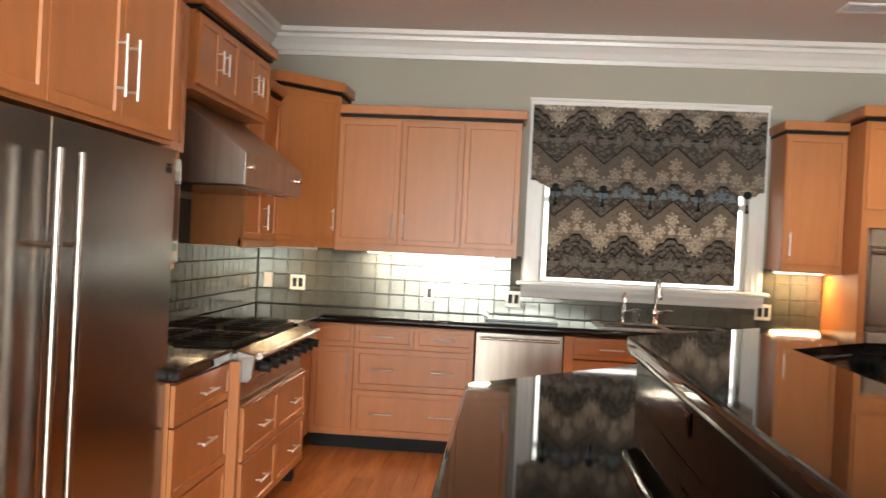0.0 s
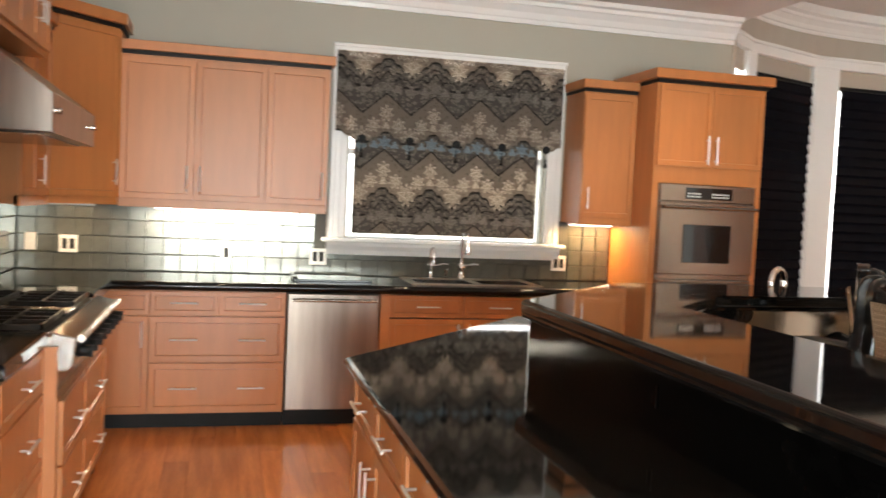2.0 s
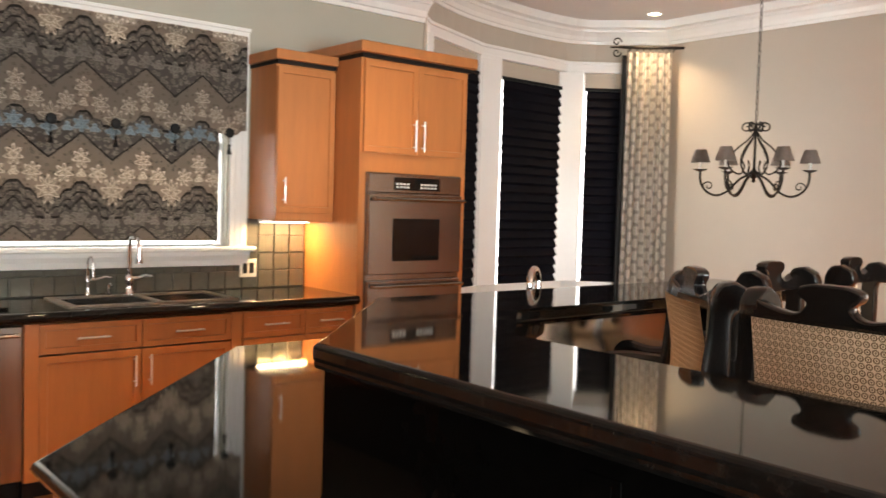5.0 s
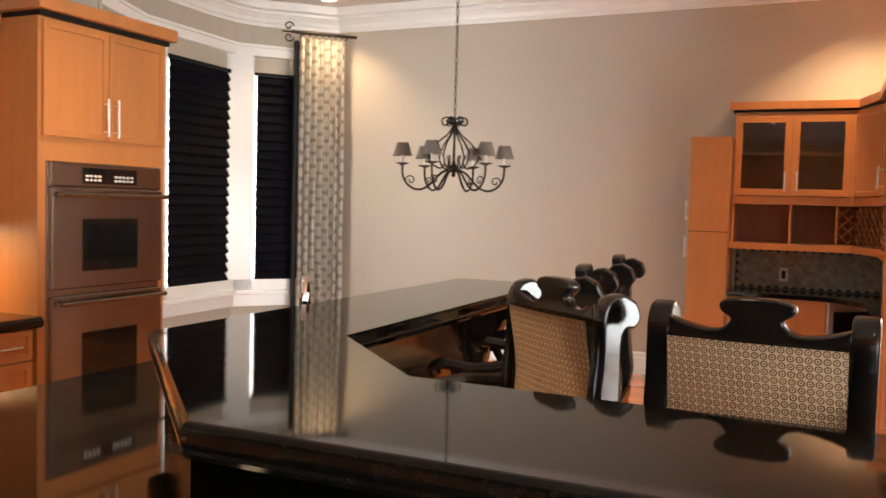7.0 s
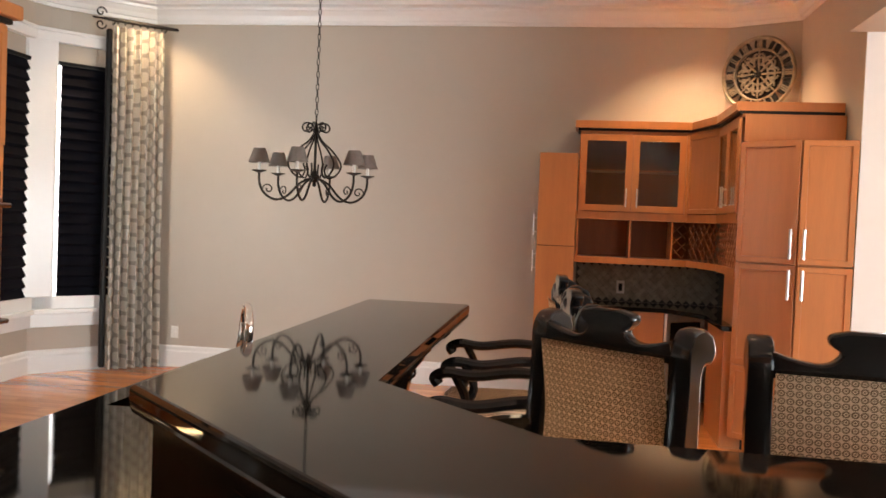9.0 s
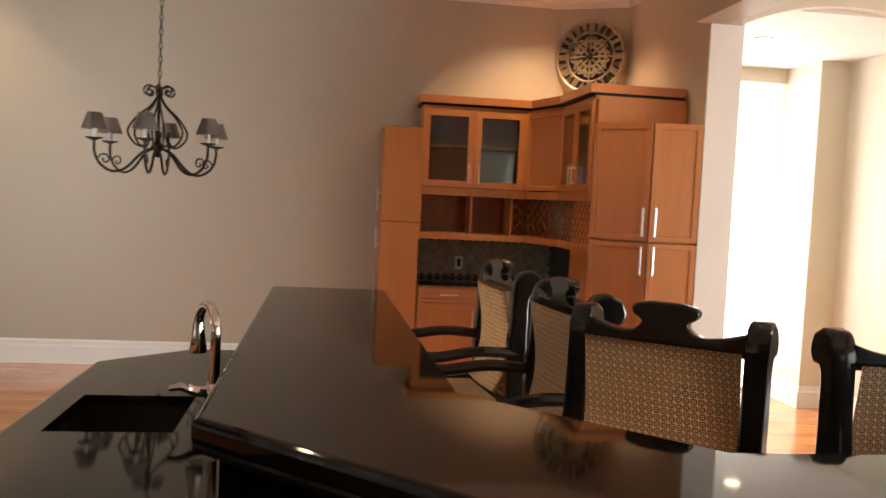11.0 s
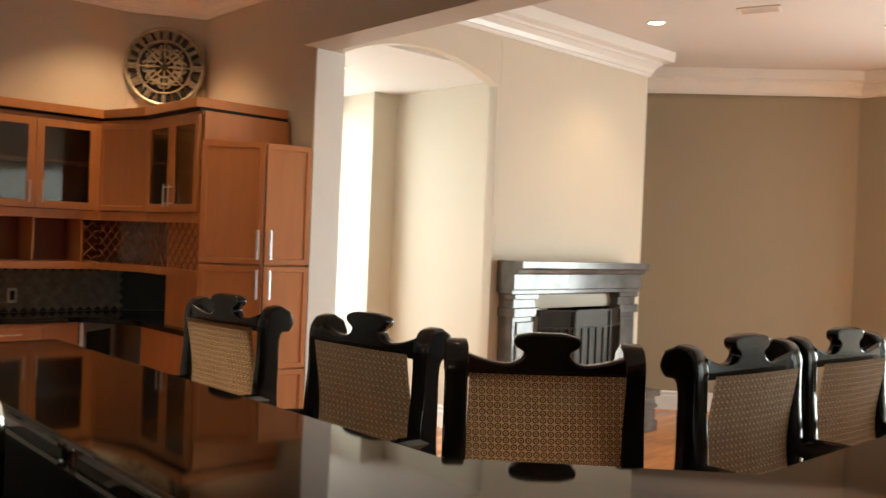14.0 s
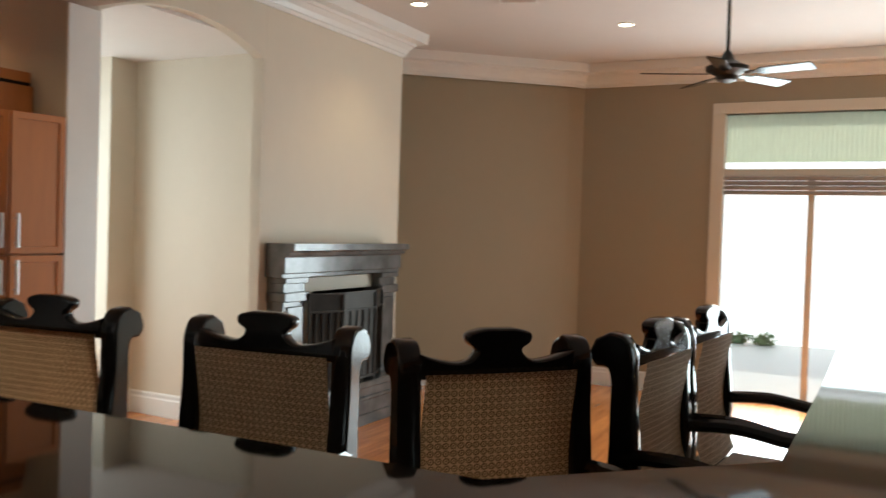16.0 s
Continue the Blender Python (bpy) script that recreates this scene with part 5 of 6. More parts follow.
def chandelier():
    cx, cy_ = 5.48, -1.52
    root = thing("chandelier", "wrought iron six-arm chandelier with small taupe shades", "chandelier", (cx, cy_, 0), 0)
    bm = bmesh.new()
    z = 2.20
    i = 0
    while z < CEIL_HIGH - 0.03:
        pts = [(0.010 * math.cos(a), 0, z + 0.022 + 0.026 * math.sin(a)) for a in [2 * math.pi * q / 10 for q in range(10)]]
        if i % 2:
            pts = [(0, x, zz) for x, _, zz in pts]
        tube(bm, pts, 0.0035, 4, True)
        z += 0.044
        i += 1
    ch = part("chain", bm, IRON, root, "iron link chain", True)
    part("canopy", turned(bmesh.new(), [(0.02, CEIL_HIGH - 0.04), (0.06, CEIL_HIGH - 0.02), (0.065, CEIL_HIGH)], sides=16), IRON, root, smooth=True)
    part("hub", turned(bmesh.new(), [(0.004, 1.735), (0.016, 1.745), (0.012, 1.765), (0.038, 1.79), (0.042, 1.81), (0.018, 1.83), (0.010, 1.86), (0.009, 2.10), (0.022, 2.13), (0.012, 2.16), (0.006, 2.20)], sides=14), IRON, root, smooth=True)
    for k in range(6):
        a = 2 * math.pi * k / 6
        ca, sa = math.cos(a), math.sin(a)

        def at(r, z):
            return (r * ca, r * sa, z)
        arm = part("arm", tube(bmesh.new(), smooth_path([at(0.02, 1.80), at(0.10, 1.76), at(0.19, 1.665), at(0.27, 1.635), at(0.345, 1.67), at(0.385, 1.74), at(0.39, 1.83)], 5), 0.0085, 7), IRON, root, smooth=True)
        part("curl", tube(bmesh.new(), [at(0.325 + 0.04 * (1 - q / 20) * math.cos(q * 0.42), 1.705 + 0.04 * (1 - q / 20) * math.sin(q * 0.42)) for q in range(18)], 0.005, 5), IRON, arm, smooth=True)
        part("brace", tube(bmesh.new(), smooth_path([at(0.012, 2.12), at(0.05, 2.06), at(0.13, 1.99), at(0.19, 1.90), at(0.16, 1.83), at(0.10, 1.80), at(0.07, 1.85), at(0.085, 1.90)], 4), 0.0065, 6), IRON, root, smooth=True)
        part("top_scroll", tube(bmesh.new(), [at(0.065 + 0.045 * (1 - q / 24) * math.cos(2.6 - q * 0.4), 2.15 + 0.042 * (1 - q / 24) * math.sin(2.6 - q * 0.4)) for q in range(20)], 0.006, 5), IRON, root, smooth=True)
        part("drip_pan", turned(bmesh.new(), [(0.012, 1.815), (0.05, 1.83), (0.052, 1.834), (0.012, 1.826)], at(0.39, 0), 14), IRON, arm, smooth=True)
        part("candle", turned(bmesh.new(), [(0.011, 1.83), (0.011, 1.90)], at(0.39, 0), 10), PLASTIC, arm, "pale candle sleeve", True)
        bm = bmesh.new()
        lo_, hi_ = [], []
        for q in range(18):
            b = 2 * math.pi * q / 18
            x, y, _ = at(0.39, 0)
            lo_.append(bm.verts.new((x + 0.075 * math.cos(b), y + 0.075 * math.sin(b), 1.885)))
            hi_.append(bm.verts.new((x + 0.042 * math.cos(b), y + 0.042 * math.sin(b), 1.985)))
        for q in range(18):
            bm.faces.new((lo_[q], lo_[(q + 1) % 18], hi_[(q + 1) % 18], hi_[q]))
        bmesh.ops.solidify(bm, geom=list(bm.faces), thickness=0.002)
        part("shade", bm, SHADE, arm, "taupe cloth lampshade", True)


chandelier()

# ---- desk hutch, pantry and clock ----


def lattice(root, w, z0, z1, m):
    """A diagonal wine lattice panel of width w, in the plane y = 0."""
    bm = bmesh.new()
    h = z1 - z0
    n = int((w + h) / 0.095) + 1
    for i in range(n):
        for s in (1, -1):
            a = -h + i * 0.095 if s > 0 else i * 0.095
            lo_, hi_ = (a, z0), (a + h * s, z1)
            xs = sorted((lo_[0], hi_[0]))
            if xs[1] < 0.02 or xs[0] > w - 0.02:
                continue
            x0, x1 = max(xs[0], 0), min(xs[1], w)
            za = z0 + (x0 - lo_[0]) * s
            zb = z0 + (x1 - lo_[0]) * s
            tube(bm, [(x0, 0, za), (x1, 0, zb)], 0.006, 4)
    # darker wood puts the cubbies' shade into the lattice's colour
    ob = part("wine_lattice", bm, WOOD_DARK, root, "diagonal wooden wine lattice")
    ob.matrix_local = m


def hutch():
    xf = 7.09
    root = thing("hutch", "honey maple corner hutch with glass doors and open cubbies", "cabinet", (xf, -3.385, 0), -90)
    d = EX - xf
    plan = [(0, 0.02), (0.93, 0.02), (1.10, -0.47), (1.10, -1.285), (1.77, -1.285), (1.77, 0.05), (1.235, d - 0.005), (0, d - 0.005)]

    def grown(k):
        return [(x - (k if i in (0, 7) else 0), y - k * 0.7) if i in (0, 1, 7) else ((x - k, y) if i in (2, 3) else (x, y)) for i, (x, y) in enumerate(plan)]
    part("top_board", prism(bmesh.new(), plan, 2.335, 2.36), WOOD, root)
    part("bottom_board", prism(bmesh.new(), grown(0.012), 1.60, 1.665), WOOD, root)
    part("shelf_board", prism(bmesh.new(), grown(0.008), 1.22, 1.275), WOOD, root)
    part("trim_strip", prism(bmesh.new(), grown(0.02), 2.36, 2.382), BLACK_TRIM, root, "ebony inlay strip")
    part("crown", prism(bmesh.new(), grown(0.045), 2.382, 2.445), WOOD, root)
    part("side_panel", boxes(((0, 0.02, 1.275), (0.018, d - 0.005, 1.60))), WOOD, root)
    part("side_panel", boxes(((0, 0.02, 1.665), (0.018, d - 0.005, 2.335))), WOOD, root)
    # backs in the darkened maple, shade of the recesses in their colour
    part("back_panel", boxes(((0.018, d - 0.016, 1.275), (1.22, d - 0.006, 1.60))), WOOD_DARK, root)
    part("back_panel", boxes(((0.018, d - 0.016, 1.665), (1.22, d - 0.006, 2.335))), WOOD_DARK, root)
    part("divider", boxes(((0.45, 0.03, 1.275), (0.466, d - 0.02, 1.60))), WOOD, root)
    part("divider", boxes(((0.80, 0.03, 1.275), (0.816, d - 0.02, 1.60))), WOOD, root)
    part("shelf", boxes(((0.02, 0.045, 2.02), (0.92, d - 0.02, 2.035))), WOOD, root)
    for a, b, h in ((0.005, 0.45, 0.405), (0.45, 0.895, 0.495)):
        shaker("door", root, a, b, 1.67, 2.332, ("v", h, 1.79), y=0.02, glazed=True)
    # panelled corner, then the return with narrow glazed doors
    part("corner_stile", boxes(((0.897, 0.0, 1.665), (0.93, 0.03, 2.335))), WOOD, root)
    cw, ca = math.hypot(0.17, 0.49), math.degrees(math.atan2(-0.49, 0.17))
    ob = shaker("corner_panel", root, 0.0, cw, 1.67, 2.332)
    ob.matrix_local = pose(0.93, 0.02, 0, 0, 0, ca)
    for a, b in ((0.0, 0.405), (0.405, 0.81)):
        ob = shaker("door", root, a, b, 1.67, 2.332, ("v", 0.365 if a == 0 else 0.445, 1.79), glazed=True)
        ob.matrix_local = pose(1.10, -0.47, 0, 0, 0, -90)
    part("return_back", boxes(((1.75, -1.285, 1.275), (1.77, 0.05, 2.335))), WOOD_DARK, root)
    part("return_shelf", boxes(((1.125, -1.27, 2.02), (1.74, -0.2, 2.035))), WOOD, root)
    lattice(root, cw, 1.278, 1.598, pose(0.945, 0.02, 0, 0, 0, ca))
    lattice(root, 0.80, 1.278, 1.598, pose(1.115, -0.475, 0, 0, 0, -90))
    lattice(root, 0.11, 1.278, 1.598, pose(0.818, 0.04, 0))
    return root


hutch()


def desk_base():
    root = thing("desk_cabinet", "honey maple desk cabinet with a drawer under black granite", "cabinet", (6.97, -3.385, 0), -90)
    part("body", boxes(((0, 0.02, 0.09), (0.78, 0.475, 0.83))), WOOD, root)
    part("toe_kick", boxes(((0, 0.07, 0), (0.78, 0.47, 0.09))), RUBBER, root)
    shaker("drawer", root, 0.01, 0.53, 0.69, 0.82, ("h", 0.27, 0.755), y=0.02)
    shaker("door", root, 0.01, 0.53, 0.10, 0.685, ("v", 0.48, 0.55), y=0.02)
    ob = tagged(new("desk_counter", mesh_of("desk_counter", prism(bmesh.new(), [(6.95, -3.385), (6.95, -4.15), (6.60, -4.42), (5.84, -4.42), (5.84, -5.17), (7.15, -5.17), (EX - 0.01, -4.64), (EX - 0.01, -3.385)], 0.832, 0.868, 0.006), GRANITE)), "black granite desk top in the corner", "worktop")
    root = thing("wine_fridge", "under-counter steel framed wine fridge with a dark glass door", "wine fridge", (6.965, -4.165, 0), -52)
    part("body", boxes(((0.0, 0.02, 0.02), (0.44, 0.35, 0.825))), RUBBER, root)
    part("door_frame", boxes(((0.0, -0.01, 0.09), (0.04, 0.02, 0.82)), ((0.40, -0.01, 0.09), (0.44, 0.02, 0.82)), ((0.04, -0.01, 0.75), (0.40, 0.02, 0.82)), ((0.04, -0.01, 0.09), (0.40, 0.02, 0.13))), NICKEL, root)
    part("door_glass", boxes(((0.04, 0.0, 0.13), (0.40, 0.012, 0.75))), OVENGLASS, root, "dark glass door")
    root = thing("return_base", "honey maple base cabinet of the desk return", "cabinet", (6.55, -4.44, 0), 180)
    part("body", boxes(((0, 0.0, 0.0), (0.70, 0.6, 0.83))), WOOD, root)


desk_base()
root = thing("desk_backsplash", "pressed dark metal backsplash panel with diagonal pattern", "backsplash", (EX - 0.004, -3.40, 0.87), -90)
part("sheet", boxes(((0, -0.012, 0), (1.24, 0, 0.35))), GROUT, root)
part("sheet", prism(bmesh.new(), [(1.24, -0.012), (1.24, 0), (1.775, -0.29), (1.775, -1.50), (1.755, -1.50), (1.755, -0.30)], 0, 0.35), GROUT, root)
bm = bmesh.new()
for i in range(18):
    for j in range(5):
        x, z = 0.035 + i * 0.07, 0.035 + j * 0.07
        for sx, sz in ((0, 0), (0.035, 0.035)):
            if j == 4 and sz or i == 17 and sx:
                continue
            turned(bm, [(0.033, 0), (0.034, 0.004), (0.026, 0.007), (0.020, 0.003), (0.010, 0.008)], (x + sx, -z - sz, 0), 4)
rel = part("relief", bm, TIN, root, "embossed dark tin medallions", True)
tagged(rel, kind="stuff")
rel.matrix_local = pose(0, -0.0125, 0, 90, 0, 0) @ Matrix.Diagonal((1, -1, 1, 1))
outlet((EX - 0.027, -3.80, 1.0), -90, "white outlet plate on the dark metal backsplash", 0.07)


def tall_unit():
    root = thing("tall_cabinet", "narrow tall honey maple cabinet beside the hutch", "cabinet", (6.96, -3.05, 0), -90)
    part("body", boxes(((0.0, 0.0, 0.08), (0.325, EX - 6.965, 2.15)), bevel=0.003), WOOD, root)
    part("seam", boxes(((0.0, -0.002, 1.355), (0.325, 0.0, 1.361))), BLACK_TRIM, root, "thin dark joint between panels")
    part("toe_kick", boxes(((0.02, 0.04, 0), (0.30, 0.4, 0.08))), RUBBER, root)
    for z in (1.53, 1.22):
        bm = bmesh.new()
        tube(bm, [(-0.032, 0.06, z - 0.09), (-0.032, 0.06, z + 0.09)], 0.0055, 8)
        for s in (-0.06, 0.06):
            tube(bm, [(0, 0.06, z + s), (-0.032, 0.06, z + s)], 0.0045, 6)
        part("handle", bm, NICKEL, root, "satin nickel bar handle", True)


tall_unit()


def pantry():
    root = thing("pantry_cabinet", "tall honey maple pantry with angled double doors and long handles", "cabinet", (0, 0, 0))
    A, B, C = (5.80, -4.49), (5.535, -4.825), (5.50, -5.165)
    part("body", prism(bmesh.new(), [(A[0] + 0.015, A[1] - 0.01), (B[0] + 0.02, B[1]), (C[0] + 0.022, C[1]), (6.30, C[1]), (6.30, A[1] - 0.01)], 0.09, 2.165), WOOD, root)
    part("toe_kick", prism(bmesh.new(), [(5.87, -4.56), (5.62, -4.86), (5.58, C[1]), (6.28, C[1]), (6.28, -4.56)], 0, 0.09), RUBBER, root)
    part("upper_body", boxes(((5.79, C[1], 2.166), (6.30, -4.50, 2.358))), WOOD, root)
    for (p, q, hs) in ((A, B, 1), (B, C, 0)):
        v = Vector((q[0] - p[0], q[1] - p[1]))
        t = math.degrees(math.atan2(v.y, v.x))
        for z0, z1, hz in ((1.335, 2.16, 1.47), (0.62, 1.325, 1.20), (0.10, 0.615, 0.5)):
            hx = v.length - 0.03 if hs else 0.03
            ob = shaker("door", root, 0.0, v.length, z0, z1, ("v", hx, hz), length=0.20, r=0.010)
            ob.matrix_local = pose(p[0], p[1], 0, 0, 0, t)


pantry()


def wall_clock():
    c = Vector((7.265, -4.875, 2.885))
    root = thing("wall_clock", "round openwork pewter wall clock with roman numerals", "clock", c, -126)
    R = 0.33

    def ring_at(r, rad, sides=6, n=40):
        return tube(bmesh.new(), [(r * math.cos(a), -0.03, r * math.sin(a)) for a in [2 * math.pi * q / n for q in range(n)]], rad, sides, True)
    part("outer_ring", ring_at(R - 0.018, 0.018, 8), PEWTER, root, smooth=True)
    part("inner_ring", ring_at(0.215, 0.008), PEWTER, root, smooth=True)
    dd = part("backing", turned(bmesh.new(), [(0.205, 0), (0.205, 0.006)], sides=40), IRON, root, "dark backing disc")
    dd.matrix_local = pose(0, -0.004, 0, 90, 0, 0)
    for i in range(12):
        a = math.pi / 2 - 2 * math.pi * i / 12
        bm = bmesh.new()
        count = (3, 1, 2, 3, 3, 1, 2, 3, 4, 3, 2, 3)[i]
        for j in range(count):
            x = (j - (count - 1) / 2) * 0.017
            box(bm, (x - 0.006, -0.036, -0.042), (x + 0.006, -0.022, 0.042), 0.002)
        w = 0.012 + count * 0.0095
        box(bm, (-w, -0.034, 0.038), (w, -0.022, 0.047))
        box(bm, (-w, -0.034, -0.047), (w, -0.022, -0.038))
        plate = part("plaque", boxes(((-0.050, -0.024, -0.050), (0.050, -0.014, 0.050)), bevel=0.004), IRON, root, "dark numeral plaque")
        plate.matrix_local = pose(0.263 * math.cos(a), 0, 0.263 * math.sin(a), 0, 90 - math.degrees(a), 0)
        k = part("numeral", bm, PEWTER, root, "raised roman numeral")
        k.matrix_local = pose(0.263 * math.cos(a), 0, 0.263 * math.sin(a), 0, 90 - math.degrees(a), 0)
    for i in range(8):
        a = 2 * math.pi * i / 8
        bm = bmesh.new()
        for s in (-1, 1):
            tube(bm, [((0.12 + 0.055 * (1 - q / 22) * math.cos(q * 0.5)) , -0.03, s * (0.035 * (1 - q / 30) * math.sin(q * 0.5) + 0.02)) for q in range(18)], 0.011, 5)
        tube(bm, [(0.03, -0.03, 0), (0.20, -0.03, 0)], 0.009, 5)
        k = part("filigree", bm, PEWTER, root, "pewter scroll filigree", True)
        k.matrix_local = pose(0, 0, 0, 0, math.degrees(a), 0)
    for ang, ln, wd in ((100, 0.13, 0.010), (-170, 0.19, 0.007)):
        k = part("pointer", sheet(bmesh.new(), [(-0.03, -wd), (ln * 0.7, -wd), (ln, 0), (ln * 0.7, wd), (-0.03, wd)], "y", -0.045, -0.040), IRON, root, "dark pointer")
        k.matrix_local = pose(0, 0, 0, 0, -ang, 0)


wall_clock()

# ---- fireplace ----


def fireplace():
    root = thing("fireplace", "grey cast stone fireplace with a deep stepped mantel and raised hearth", "fireplace", (0, 0, 0))
    y0, y1 = -7.09, -8.95
    bm = sheet(bmesh.new(), [(5.495, 1.12), (5.31, 1.12), (5.31, 1.15), (5.29, 1.16), (5.29, 1.285), (5.25, 1.30), (5.24, 1.33), (5.20, 1.345), (5.20, 1.40), (5.495, 1.40)], "y", y1, y0, 0.004)
    part("mantel_shelf", bm, STONE, root)
    for a, b in ((y0 - 0.04, y0 - 0.33), (y1 + 0.33, y1 + 0.04)):
        bm = boxes(((5.33, b, 0.16), (5.495, a, 1.12)), ((5.315, b + 0.04, 0.30), (5.33, a - 0.04, 0.88)), ((5.30, b - 0.015, 0.92), (5.495, a + 0.015, 1.0)), ((5.305, b - 0.01, 0.16), (5.495, a + 0.01, 0.26)), ((5.30, b - 0.01, 1.07), (5.495, a + 0.01, 1.12)), bevel=0.006)
        part("pilaster", bm, STONE, root)
    bm = boxes(((5.17, -9.10, SUNK), (5.5, -7.06, 0.10)), ((5.13, -9.13, 0.10), (5.5, -7.03, 0.16)), ((5.15, -9.12, SUNK), (5.2, -7.04, SUNK + 0.11)), ((5.155, -9.12, -0.02), (5.2, -7.04, 0.02)), bevel=0.008)
    part("hearth", bm, STONE, root)
    part("firebox", boxes(((5.86, -8.62, 0.10), (5.879, -7.40, 1.06)), ((5.5, -8.615, 0.1), (5.86, -8.60, 1.06)), ((5.5, -7.42, 0.1), (5.86, -7.405, 1.06))), SOOT, root, "sooty firebox lining")
    part("lintel", boxes(((5.42, -8.66, 0.98), (5.495, -7.44, 1.10))), PAINT_C, root, "plain cream lintel band")
    scr = thing("fire_screen", "folding black iron fire screen with mesh panels", "fire screen", (5.17, 0, 0.16))
    pts = [(0.12, -7.42), (0.0, -7.78), (0.0, -8.30), (0.13, -8.62)]
    for i, (p, q) in enumerate(zip(pts, pts[1:])):
        v = Vector((q[0] - p[0], q[1] - p[1]))
        t = math.degrees(math.atan2(v.y, v.x))
        w, h = v.length, 0.82
        bm = boxes(((0, -0.008, 0), (0.018, 0.008, h)), ((w - 0.018, -0.008, 0), (w, 0.008, h)), ((0, -0.008, h - 0.018), (w, 0.008, h)), ((0, -0.008, 0.03), (w, 0.008, 0.05)), ((0, -0.006, h - 0.17), (w, 0.006, h - 0.155)))
        for k in range(1, 5):
            box(bm, (w * k / 5 - 0.004, -0.006, 0.05), (w * k / 5 + 0.004, 0.006, h - 0.155))
        pan = part("panel_frame", bm, IRON, scr)
        pan.matrix_local = pose(p[0], p[1], 0, 0, 0, t)
        part("mesh", boxes(((0.018, 0.009, 0.05), (w - 0.018, 0.011, h - 0.018))), SOOT if i == 0 else IRON, pan, "fine dark wire mesh")


fireplace()


def ceiling_fan():
    root = thing("ceiling_fan", "dark bronze ceiling fan with five blades on a long rod", "ceiling fan", (2.17, -8.5, 2.86), 20)
    part("downrod", tube(bmesh.new(), [(0, 0, 0.05), (0, 0, CEIL_HIGH - 2.86)], 0.014, 10), IRON, root, smooth=True)
    part("canopy", turned(bmesh.new(), [(0.03, CEIL_HIGH - 2.93), (0.065, CEIL_HIGH - 2.88), (0.07, CEIL_HIGH - 2.86)], sides=18), IRON, root, smooth=True)
    part("motor", turned(bmesh.new(), [(0.03, -0.10), (0.075, -0.085), (0.085, -0.05), (0.10, -0.04), (0.16, -0.01), (0.165, 0.02), (0.10, 0.05), (0.06, 0.075), (0.035, 0.12), (0.018, 0.15)], sides=24), IRON, root, smooth=True)
    for k in range(5):
        bm = sheet(bmesh.new(), [(0.14, -0.02), (0.24, -0.03), (0.26, -0.06), (0.64, -0.07), (0.66, -0.06), (0.66, 0.06), (0.64, 0.07), (0.26, 0.06), (0.24, 0.03), (0.14, 0.02)], "y", -0.004, 0.004, 0.001)
        b = part("blade", bm, EBONY, root, "glossy dark blade")
        b.matrix_local = pose(0, 0, -0.035, 0, 0, 72 * k) @ pose(0, 0, 0, 78, 0, 0)


ceiling_fan()

# ---- patio doors ----


